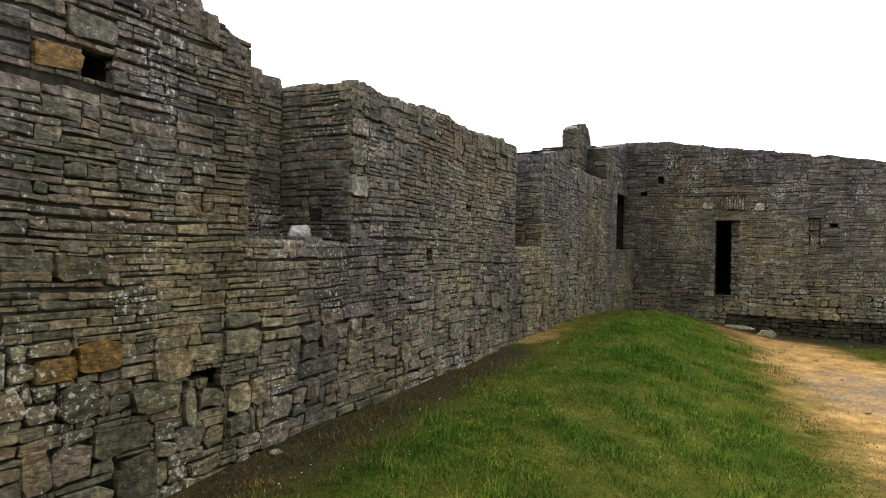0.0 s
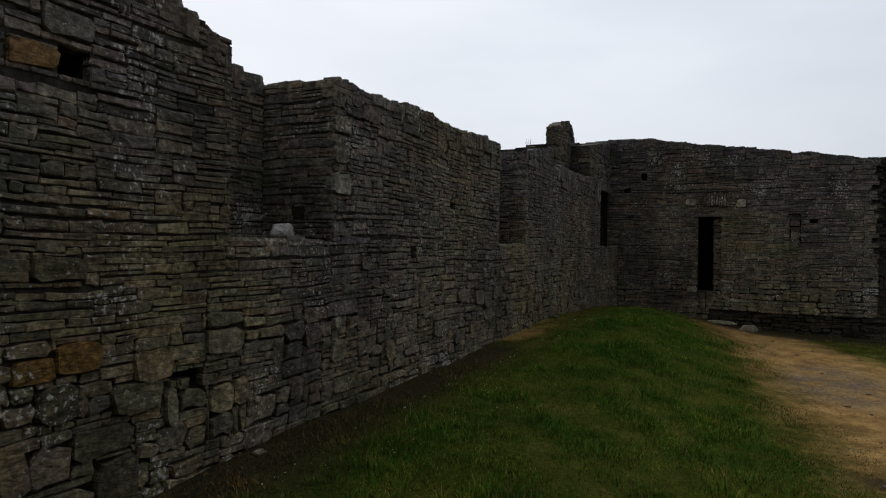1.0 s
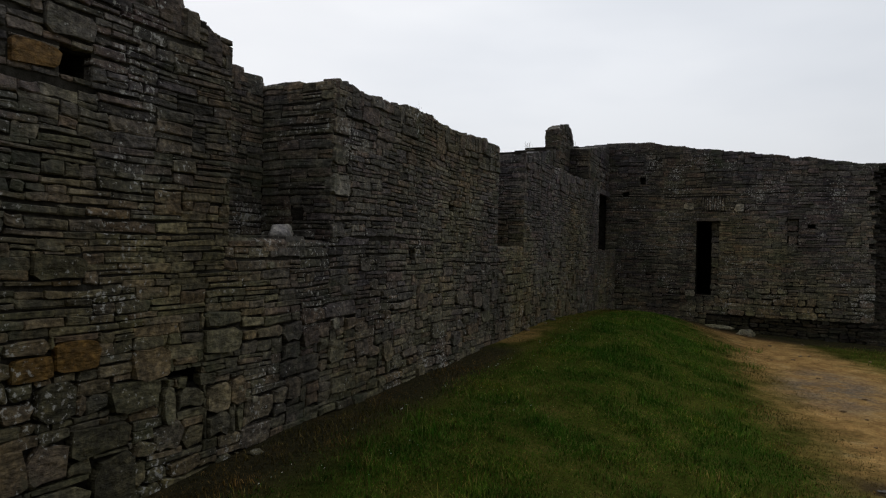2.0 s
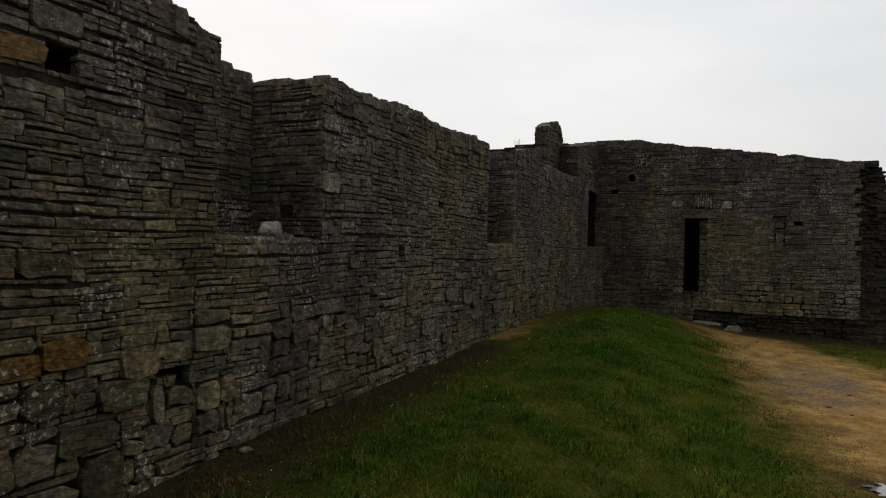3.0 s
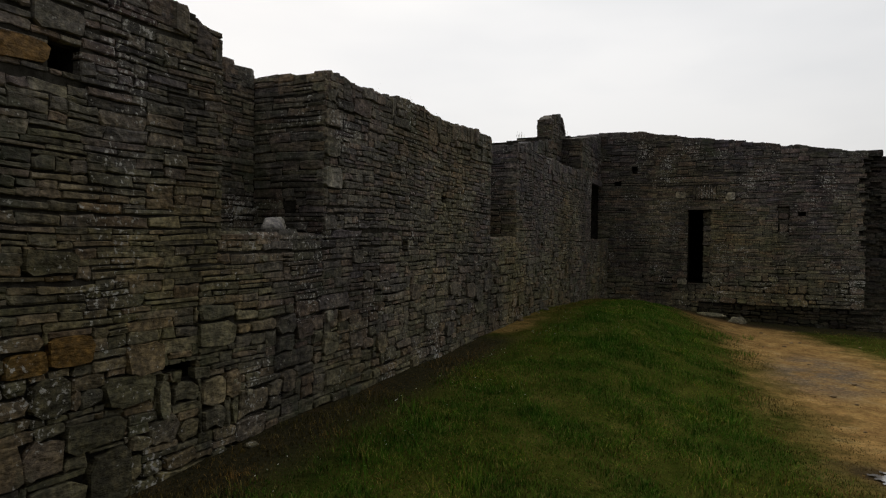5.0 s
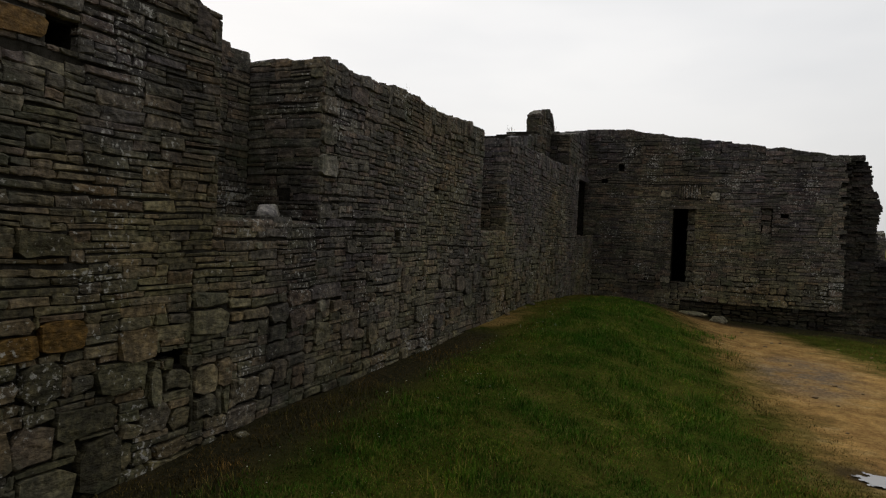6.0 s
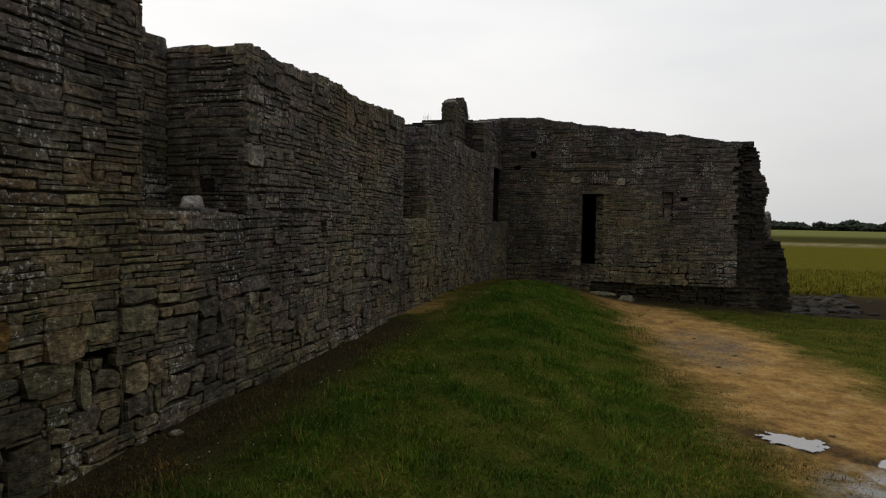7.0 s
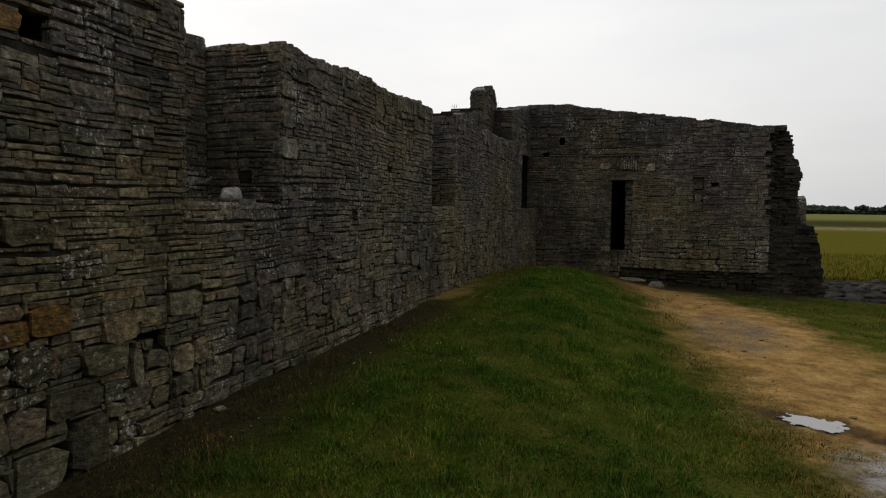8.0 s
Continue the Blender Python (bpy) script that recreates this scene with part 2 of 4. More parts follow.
    l.new(gloss.outputs[0], b.inputs["Specular IOR Level"])
    marsh = ramp(n, l, mid, [(0.3, (0.06, 0.056, 0.008)), (0.7, (0.10, 0.088, 0.014))])
    col = mixed(n, l, mask("marsh"), col, marsh)
    field = ramp(n, l, big, [(0.35, (0.09, 0.10, 0.03)), (0.65, (0.15, 0.15, 0.055))])
    col = mixed(n, l, mask("field"), col, field)
    col = mixed(n, l, mask("sand"), col, ramp(n, l, big, [(0.45, (0.09, 0.085, 0.03)), (0.55, (0.24, 0.20, 0.13))]))
    l.new(col, b.inputs["Base Color"])
    bump(n, l, b, fine, 0.9, 0.03)
    return m


GROUND = ground_material()


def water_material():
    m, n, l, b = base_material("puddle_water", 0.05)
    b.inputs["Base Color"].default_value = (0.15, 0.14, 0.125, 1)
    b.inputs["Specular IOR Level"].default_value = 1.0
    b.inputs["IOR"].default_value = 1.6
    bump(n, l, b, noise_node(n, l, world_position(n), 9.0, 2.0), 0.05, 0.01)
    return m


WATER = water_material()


# ---------------- mesh helpers ----------------
def mesh_object(name, verts, faces, material, parent=None, label="", kind="", smooth=False):
    me = bpy.data.meshes.new(name)
    me.from_pydata(verts, [], faces)
    me.update()
    me.materials.append(material)
    if smooth:
        me.shade_smooth()
    ob = new(name, me)
    if parent:
        ob.parent = parent
    if label or kind:
        tagged(ob, label, kind=kind)
    return ob


def blocks(xs, ys, zs, solid):
    """Closed masonry made of cells between the cuts xs, ys, zs; solid(x, y, z) tells which cells are filled."""
    nx, ny, nz = len(xs) - 1, len(ys) - 1, len(zs) - 1
    full = {}
    for i in range(nx):
        for j in range(ny):
            for k in range(nz):
                full[i, j, k] = solid((xs[i] + xs[i + 1]) / 2, (ys[j] + ys[j + 1]) / 2, (zs[k] + zs[k + 1]) / 2)
    verts, faces, index = [], [], {}

    def vertex(i, j, k):
        if (i, j, k) not in index:
            index[i, j, k] = len(verts)
            verts.append((xs[i], ys[j], zs[k]))
        return index[i, j, k]

    sides = [((1, 0, 0), ((1, 0, 0), (1, 1, 0), (1, 1, 1), (1, 0, 1))), ((-1, 0, 0), ((0, 0, 0), (0, 0, 1), (0, 1, 1), (0, 1, 0))),
             ((0, 1, 0), ((0, 1, 0), (0, 1, 1), (1, 1, 1), (1, 1, 0))), ((0, -1, 0), ((0, 0, 0), (1, 0, 0), (1, 0, 1), (0, 0, 1))),
             ((0, 0, 1), ((0, 0, 1), (1, 0, 1), (1, 1, 1), (0, 1, 1))), ((0, 0, -1), ((0, 0, 0), (0, 1, 0), (1, 1, 0), (1, 0, 0)))]
    for (i, j, k), on in full.items():
        if on:
            for (a, b, c), corners in sides:
                if not full.get((i + a, j + b, k + c), False):
                    faces.append([vertex(i + p, j + q, k + r) for p, q, r in corners])
    return verts, faces


def trim(rect, blanks):
    """The parts of a stone's rectangle that stay clear of the openings."""
    todo = [rect]
    for a, b, c, d in blanks:
        left = []
        for u0, v0, u1, v1 in todo:
            if u1 > a and u0 < c and v1 > b and v0 < d:
                lo, hi = max(u0, a), min(u1, c)
                left += [(u0, v0, lo, v1), (hi, v0, u1, v1), (lo, v0, hi, min(v1, b)), (lo, max(v0, d), hi, v1)]
            else:
                left.append((u0, v0, u1, v1))
        todo = [r for r in left if r[2] - r[0] > 0.022 and r[3] - r[1] > 0.014]
    return todo


def lay(rng, u0, u1, v0, v1, style, blanks=(), top=None):
    """Rubble built up as a mason does: each stone goes into the lowest gap and, where it can, comes level with its
    neighbours. style(u, v) gives the ranges of a stone's height and length."""
    out = []
    line = [(u0, u1, v0)]
    while line:
        k = min(range(len(line)), key=lambda i: (line[i][2], line[i][0]))
        a, b, v = line[k]
        if v > v1 - 0.02:
            break
        (h0, h1), (w0, w1) = style(a, v)
        w = w0 + (w1 - w0) * rng.random() ** 1.5
        e = b if b - a - w < w0 * 0.8 else a + w
        h = h0 + (h1 - h0) * rng.random() ** 1.7
        if e - a < h * (1.25 if rng.random() < 0.85 else 0.6):
            h = max(0.028, (e - a) * rng.uniform(0.5, 0.85))
        near = [line[i][2] - v for i in (k - 1, k + 1) if 0 <= i < len(line)]
        level = [d for d in near if 0.6 * h < d < 1.5 * h and d > 0.025]
        if level and rng.random() < 0.8:
            h = level[0]
        if v1 - v - h < 0.03:
            h = v1 - v
        rows = [(a, e, v + h)]
        if e < b:
            rows.append((e, b, v))
        line[k:k + 1] = rows
        joined = [line[0]]
        for p in line[1:]:
            if abs(p[2] - joined[-1][2]) < 0.012:
                joined[-1] = (joined[-1][0], p[1], max(p[2], joined[-1][2]))
            else:
                joined.append(p)
        line = joined
        r = (a, v, e, v + h)
        if top is not None:
            ends = (top(a), top(e))
            lim = (min(ends) if max(ends) - min(ends) < 0.4 else max(ends)) - warp((a + e) / 2, v)
            if v > lim - 0.02:
                continue
            if r[3] > lim:
                r = (a, v, e, max(lim, v + 0.03))
        for t in trim(r, blanks):
            tilt = rng.uniform(-0.012, 0.012) if t == r else 0.0
            out.append((*t, tilt, tilt + (rng.uniform(-0.02, 0.02) if t == r else 0.0)))
    return out


def stone_rings(rng, w, h, gap, depth, back, rough, worn=0.0):
    """Verts and faces of one stone about its middle, in the plane (u, v) with the outside along n."""
    hw, hh = max(w / 2 - gap, 0.008), max(h / 2 - gap, 0.006)
    c = [min(hw, hh) * (0.08 + 0.22 * worn + (0.5 + 0.1 * worn) * rng.random() ** (2 - worn)) for _ in range(8)]
    pts = [(-hw + c[0], -hh), (rng.uniform(-0.4, 0.4) * hw, -hh), (hw - c[1], -hh), (hw, -hh + c[2]), (hw, hh - c[3]), (hw - c[4], hh),
           (rng.uniform(-0.4, 0.4) * hw, hh), (-hw + c[5], hh), (-hw, hh - c[6]), (-hw, -hh + c[7])]
    j = min(rough, hh * 0.3)
    pts = [(u + rng.uniform(-j, j), v + rng.uniform(-j, j)) for u, v in pts]
    tu, tv = rng.uniform(-0.03, 0.03), rng.uniform(-0.10, 0.07)
    inset = min(0.009, hh * 0.32) * rng.uniform(0.4, 1.3)
    su, sv = 1 - inset / hw, 1 - inset / hh
    verts = [(u, v, -back) for u, v in pts]
    verts += [(u, v, depth * 0.3) for u, v in pts]
    verts += [(u * su, v * sv, max(depth * 0.5, depth + tu * u + tv * v + rng.uniform(-0.003, 0.003))) for u, v in pts]
    n = len(pts)
    faces = []
    for k in range(2):
        for i in range(n):
            a, b = k * n + i, k * n + (i + 1) % n
            faces.append((a, b, b + n, a + n))
    faces.append(tuple(range(2 * n, 3 * n)))
    return verts, faces


def warp(u, v):
    """A slow wander of the courses."""
    return 0.018 * math.sin(u * 1.1 + v * 0.9) + 0.006 * math.sin(u * 3.1 - v * 2.3 + 1.0) + 0.0025 * math.sin(u * 9.7 + v * 5.1)


class Face:
    """A plane of masonry: origin, direction along it, direction up it and outward normal."""

    def __init__(self, origin, along, up, out):
        self.o, self.a, self.b, self.n = Vector(origin), Vector(along), Vector(up), Vector(out)

    def at(self, u, v, d):
        return self.o + self.a * u + self.b * v + self.n * d

    def matrix(self, u, v):
        m = Matrix((self.a, self.b, self.n)).transposed().to_4x4()
        m.translation = self.at(u, v, 0)
        return m


PROTOTYPES = {}


def prototype(rng, aspect, kind):
    """A shared unit stone for pieces of about this length to height."""
    bucket = min((1.0, 1.6, 2.5, 4.0, 6.5), key=lambda q: abs(math.log(q / aspect)))
    key = (bucket, rng.randrange(7), kind)
    if key not in PROTOTYPES:
        v, f = stone_rings(rng, bucket, 1.0, 0.025, 0.16, 0.45, 0.08, 0.4)
        me = bpy.data.meshes.new("stone")
        me.from_pydata([(a / bucket, b, c) for a, b, c in v], [], f)
        me.materials.append(kind)
        PROTOTYPES[key] = me
    return PROTOTYPES[key]


def piece(rng, face, rect, parent, material, proud=0.0, name="stone"):
    u0, v0, u1, v1, sp, sq = (*rect, 0.0, 0.0)[:6]
    w, h = u1 - u0, v1 - v0
    um, vm = (u0 + u1) / 2, (v0 + v1) / 2
    ob = new(name, prototype(rng, w / h, material))
    ob.parent = parent
    m = face.matrix(um, vm + warp(um, vm))
    turn = Matrix.Rotation(math.atan((sp + sq) / 2) + rng.uniform(-0.015, 0.015), 4, "Z")
    size = Matrix.Diagonal((w, h, min(0.16, max(0.10, h)), 1))
    ob.matrix_basis = m @ Matrix.Translation((0, 0, rng.uniform(-0.004, 0.005) + proud)) @ turn @ size
    return ob


def masonry(rng, face, rects, parent, near=None, depth=(0.002, 0.012), name="stonework", label="", gap=(0.0008, 0.0045), straight=False, material=None):
    """Stones on a face: those inside the stretch `near` are pieces of their own, the rest one joined part."""
    verts, faces, count = [], [], 0
    for rect in rects:
        u0, v0, u1, v1, sp, sq = rect
        um, vm = (u0 + u1) / 2, (v0 + v1) / 2
        big = v1 - v0 > 0.085
        v, f = stone_rings(rng, u1 - u0, v1 - v0, rng.uniform(*gap) * ((2.8 if vm < 1.1 else 1.7) if big else 1.0), rng.uniform(*depth) * (2.4 if big else 1.0), 0.06, 0.024 if big else 0.009, 0.55 if big and vm < 1.1 else 0.0)
        if near and near[0] < um < near[2] and near[1] < vm < near[3] and count < 300:
            lean, shaped = rng.uniform(-0.2, 0.2), []
            for a, b, d in v:
                k = b / (v1 - v0) + 0.5
                p, q = a + lean * b, b + a * (sp * (1 - k) + sq * k)
                shaped.append((p, q + warp(um + p, vm + q) - warp(um, vm), d))
            me = bpy.data.meshes.new("stone")
            me.from_pydata(shaped, [], f)
            me.materials.append(STONE_PIECE)
            ob = new("stone", me)
            ob.parent = parent
            ob.matrix_basis = face.matrix(um, vm + warp(um, vm))
            count += 1
            continue
        s = len(verts)
        lean = rng.uniform(-0.12, 0.12)
        for a, b, d in v:
            k = b / (v1 - v0) + 0.5
            u, w = um + a + lean * b, vm + b + a * (sp * (1 - k) + sq * k)
            verts.append(face.at(u, w + (0 if straight else warp(u, w)), d))
        faces += [tuple(i + s for i in q) for q in f]
    if verts:
        ob = mesh_object(name, verts, faces, material or STONE_ISLAND, parent, label, "stuff")
        return ob


def mortar_bed(face, u0, u1, v0, v1, parent, blanks, top, recess=0.028):
    """Uneven pointing between the stones, flush here and washed out there."""
    step = 0.045
    nu, nv = int((u1 - u0) / step), int((v1 - v0) / step)
    verts, faces, index = [], [], {}
    for j in range(nv):
        for i in range(nu):
            u, v = u0 + (i + 0.5) * step, v0 + (j + 0.5) * step
            if v > top(u) - 0.05 or any(a - 0.03 < u < c + 0.03 and b - 0.03 < v < d + 0.03 for a, b, c, d in blanks):
                continue
            q = []
            for a, b in ((i, j), (i + 1, j), (i + 1, j + 1), (i, j + 1)):
                if (a, b) not in index:
                    x, y = u0 + a * step, v0 + b * step
                    k = noise.noise((x * 2.2, y * 2.2, 5.0)) * 0.7 + noise.noise((x * 9, y * 9, 1.0)) * 0.5
                    index[a, b] = len(verts)
                    verts.append(face.at(x, y, -0.008 - 0.03 * (1 - smooth_step(0.7, 1.25, y)) + recess * max(-1.0, min(0.1, k - 0.12))))
                q.append(index[a, b])
            faces.append(q)
    return mesh_object("mortar", verts, faces, POINTING, parent, "washed-out lime mortar", "stuff", smooth=True)


# ---------------- ground ----------------
def smooth_step(a, b, x):
    t = min(1.0, max(0.0, (x - a) / (b - a)))
    return t * t * (3 - 2 * t)


def along_wall(y):
    return float(np.interp(y, (-6, 0, 2.8, 4.2, 6.0, 8.5, 11.2, 15.3, 17.5, 19), (-0.05, 0.02, 0.10, 0.18, 0.20, 0.28, 0.38, 0.24, 0.02, -0.2)))


def ground_height(x, y):
    w = 1 - smooth_step(0.7, 3.6, x)
    low = -0.16 - 0.03 * max(0.0, min(x, 8) - 3.0) - 0.15 * smooth_step(10, 17, y)
    z = along_wall(y) * w + low * (1 - w)
    z += 0.07 * smooth_step(0.6, 1.6, x) * (1 - smooth_step(1.6, 3.0, x)) * smooth_step(5, 9, y) * (1 - smooth_step(13, 16, y))
    # past the walls the land falls to the marsh
    off = max(smooth_step(16.9, 19.5, y) * smooth_step(5.8, 7.2, x), smooth_step(18.5, 21, y), smooth_step(9, 14, x) * smooth_step(8, 16, y))
    z = z * (1 - off) - 1.0 * off
    near = 1 - smooth_step(30, 60, math.hypot(x, y))
    return z + near * (0.025 * noise.noise((x * 0.9, y * 0.9, 0)) + 0.012 * noise.noise((x * 3.1, y * 3.1, 4)))


def path_mask(x, y):
    left = float(np.interp(y, (-5, 4, 5, 6.3, 8, 11.4, 14, 16.5), (4.7, 4.7, 4.6, 4.3, 3.95, 3.55, 3.0, 2.2)))
    right = float(np.interp(y, (-5, 4, 8.8, 12.2, 15, 16.8), (6.4, 6.2, 5.7, 5.3, 4.5, 3.9)))
    a = smooth_step(left - 1.5, left + 0.7, x) * (1 - smooth_step(right - 0.8, right + 1.0, x))
    bare = smooth_step(8.3, 8.9, y) * (1 - smooth_step(10.0, 10.8, y))
    foot = (1 - smooth_step(0.15, 0.5 + 0.1 * bare, x)) * smooth_step(-0.4, 0.0, x) * (0.25 + 0.4 * bare)
    return max(a * (1 - smooth_step(16.6, 17.3, y)), foot if y < 15 else 0.0)


PUDDLE_LEVEL = -0.185


def puddle_outline(x, y):
    """Below 0 inside the pools of rain water on the path."""
    u = (x - 4.40) * 0.93 + (y - 6.0) * -0.36
    v = (x - 4.40) * 0.36 + (y - 6.0) * 0.93
    a = math.hypot(u / 0.28, v / 0.17) - 1 + 0.8 * noise.noise((x * 5, y * 5, 2)) + 0.5 * noise.noise((x * 15, y * 15, 3))
    b = math.hypot((x - 4.92) / 0.30, (y - 4.78) / 0.13) - 0.75 + 1.3 * noise.noise((x * 6, y * 6, 7)) + 0.5 * noise.noise((x * 17, y * 17, 3))
    c = math.hypot((x - 5.05) / 0.17, (y - 5.65) / 0.12) - 1 + 0.9 * noise.noise((x * 6, y * 6, 9))
    return a, b, c


def spaced(limits, fine, far):
    """Cuts that are fine inside the limits and widen outside them, out to far."""
    a, b = limits
    core = [a + i * fine for i in range(int((b - a) / fine) + 1)]
    out, step, v = [], fine, core[-1]
    while v < far:
        step *= 1.22
        v += step
        out.append(v)
    back, step, v = [], fine, a
    while v > -far:
        step *= 1.3
        v -= step
        back.append(v)
    return back[::-1] + core + out


def build_ground():
    xs, ys = spaced((-1.0, 8.5), 0.09, 4500), spaced((1.5, 21.5), 0.10, 4500)
    verts, masks = [], {k: [] for k in ("path", "dark_earth", "marsh", "field", "sand", "worn", "wet")}
    for y in ys:
        for x in xs:
            z = ground_height(x, y)
            pools = min(puddle_outline(x, y)) if 3.5 < x < 6 and 3.5 < y < 7.5 else 9
            z -= 0.035 * (1 - smooth_step(-0.15, 0.35, pools)) if pools < 1 else 0
            verts.append((x, y, z))
            d = math.hypot(x, y)
            masks["path"].append(path_mask(x, y) if d < 60 else 0.0)
            shore = smooth_step(16.8, 17.8, y) * (1 - smooth_step(29, 31, y)) * smooth_step(6, 7, x)
            # earth made darker along the feet of the west and north walls
            foot_strip = max(0.85 * (1 - smooth_step(0.3, 1.25 - 0.07 * max(0.0, min(y, 8.0)), x)) * (1 - smooth_step(8.0, 8.8, y)), 0.8 * smooth_step(15.9, 16.5, y) * (1 - smooth_step(17.4, 18, y)) * smooth_step(1.3, 2.0, x) * (1 - smooth_step(6.0, 7.0, x)))
            masks["dark_earth"].append(max(shore, 0.6 * smooth_step(130, 145, y) * (1 - smooth_step(215, 245, y)), foot_strip if x > -0.5 else 0.0, 0.85 * (1 - smooth_step(0.0, 1.2, pools)) if pools < 3 else 0.0))
            masks["marsh"].append(smooth_step(29.5, 31.5, y + 0.15 * x) * (1 - smooth_step(118, 135, y)))
            masks["worn"].append(0.85 * (1 - smooth_step(0.3, 1.1, math.hypot((x - 4.25) / 0.9, (y - 10.4) / 2.0))))
            masks["wet"].append(1 - smooth_step(0.55, 1.25, math.hypot((x - 4.98) / 0.66, (y - 4.75) / 0.75)))
            masks["field"].append(smooth_step(225, 255, y))
            masks["sand"].append(smooth_step(112, 120, y) * (1 - smooth_step(128, 140, y)))
    nx = len(xs)
    faces = [(j * nx + i, j * nx + i + 1, (j + 1) * nx + i + 1, (j + 1) * nx + i) for j in range(len(ys) - 1) for i in range(nx - 1)]
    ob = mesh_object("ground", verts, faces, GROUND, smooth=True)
    for key, values in masks.items():
        at = ob.data.attributes.new(key, "FLOAT", "POINT")
        at.data.foreach_set("value", values)
    tagged(ob, "rough turf with a bare trodden earth path and marsh beyond", "ground", kind="structure")


build_ground()


def build_puddle(which, x0, x1, y0, y1, label):
    step = 0.02
    verts, faces, index = [], [], {}
    nx, ny = int((x1 - x0) / step), int((y1 - y0) / step)
    for j in range(ny):
        for i in range(nx):
            x, y = x0 + (i + 0.5) * step, y0 + (j + 0.5) * step
            if puddle_outline(x, y)[which] < 0:
                q = []
                for a, b in ((i, j), (i + 1, j), (i + 1, j + 1), (i, j + 1)):
                    if (a, b) not in index:
                        index[a, b] = len(verts)
                        verts.append((x0 + a * step, y0 + b * step, 0))
                    q.append(index[a, b])
                faces.append(q)
    level = np.mean([ground_height(x, y) for x, y, _ in verts]) - 0.012
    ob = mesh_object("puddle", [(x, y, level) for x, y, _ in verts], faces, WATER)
    tagged(ob, label, "puddle", "rain puddles", "structure")


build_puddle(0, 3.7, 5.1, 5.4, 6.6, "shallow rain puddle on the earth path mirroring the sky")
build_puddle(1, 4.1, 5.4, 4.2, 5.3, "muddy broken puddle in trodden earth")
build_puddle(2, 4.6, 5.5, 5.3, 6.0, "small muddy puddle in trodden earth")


# ---------------- west wall: embrasures and merlons ----------------
rng = random.Random(11)
SILL, TOP = 1.62, 2.98
FRONT = -0.05


def west_style(u, v):
    if u < 4.6:
        if v < 0.5:
            return (0.045, 0.23), (0.14, 0.46)
        if v < 1.05:
            return (0.035, 0.15), (0.12, 0.44)
        return (0.03, 0.082), (0.09, 0.42)
    if v < 0.45:
        return (0.04, 0.16), (0.11, 0.36)
    if v < 1.3:
        return (0.03, 0.115), (0.10, 0.40)
    if v > 2.6:
        return (0.045, 0.12), (0.12, 0.42)
    return (0.034, 0.08), (0.09, 0.34)


def merlon_top(u):
    """The ruined top of the west wall along its length."""
    wear = 0.022 * math.sin(u * 3.3) + 0.012 * math.sin(u * 11.7 + 1)
    if u < 3.43:
        return 3.13 - 0.06 * smooth_step(2.85, 3.1, u) - 0.12 * smooth_step(3.1, 3.36, u) + wear * 0.6
    if u < 4.62:
        return SILL
    if u < 8.62:
        return 3.0 + wear
    if u < 9.75:
        return SILL
    return 3.06 + wear * 0.6


WEST_HOLES = [(2.22, 2.45, 2.38, 2.57), (6.03, 1.44, 6.14, 1.55), (3.09, 0.69, 3.21, 0.81), (2.94, 0.755, 3.09, 0.80), (2.99, 0.52, 3.02, 0.70), (6.98, 2.02, 7.1, 2.1), (11.15, 1.42, 11.28, 1.52)]


def west_solid(x, y, z):
    if any(a < y < c and b < z < d and x > -0.4 for a, b, c, d in WEST_HOLES):
        return False
    if z > SILL - 0.02:
        if 3.43 < y < 4.62 or 8.62 < y < 9.75:
            return x < -0.74
        if y > 15.2:
            return False
    return True


cuts_y = sorted({-6.0, 3.43, 3.1, 4.62, 8.62, 9.75, 15.2, *[h[0] for h in WEST_HOLES], *[h[2] for h in WEST_HOLES]})
cuts_z = sorted({-0.6, SILL - 0.02, 2.90, *[h[1] for h in WEST_HOLES], *[h[3] for h in WEST_HOLES]})
v_, f_ = blocks([-1.15, -0.74, -0.4, FRONT], cuts_y, cuts_z, west_solid)
wall_west = mesh_object("wall_west", v_, f_, MORTAR)
tagged(wall_west, "long ruined rubble wall of dark thin flagstones with embrasures", "wall", kind="structure")

west = Face((0, 0, 0), (0, 1, 0), (0, 0, 1), (1, 0, 0))
OCHRE = [(1.95, 2.45, 2.21, 2.565), (1.98, 0.89, 2.20, 1.01), (2.21, 0.90, 2.46, 1.07)]
QUOINS = [(4.62, 2.00, 4.87, 2.19), (4.62, 2.26, 4.84, 2.42), (4.62, 2.52, 4.86, 2.66), (4.62, 1.66, 4.80, 1.78)]
BIG = [(2.10, 0.02, 2.42, 0.30), (2.44, 0.10, 2.70, 0.40), (2.30, 0.42, 2.66, 0.58), (2.68, 0.78, 2.93, 0.97), (2.90, 0.50, 2.985, 0.71), (3.26, 0.50, 3.46, 0.68), (3.47, 0.52, 3.6, 0.70), (2.54, 0.62, 2.85, 0.80)]
blanks = WEST_HOLES + OCHRE + QUOINS + BIG + [(3.43, SILL, 4.62, 4), (8.62, SILL, 9.75, 4), (15.2, SILL, 20, 5)]
for _ in range(60):
    y, low = rng.uniform(1.6, 14), rng.random() < 0.88
    z, w, h = (rng.uniform(0.3, 0.95) if low else rng.uniform(1.0, 2.7)), rng.uniform(0.16, 0.34), rng.uniform(0.12, 0.2 if low else 0.15)
    box = (y, z, y + w, z + h)
    if all(box[2] < a or box[0] > c or box[3] < b or box[1] > d for a, b, c, d in blanks):
        BIG.append(box)
        blanks.append(box)
rects = lay(rng, -1.0, 17.3, -0.15, 3.15, west_style, blanks, merlon_top)
masonry(rng, west, rects, wall_west, near=(1.9, 0.02, 3.6, 2.6), label="weathered courses of dark flagstone")
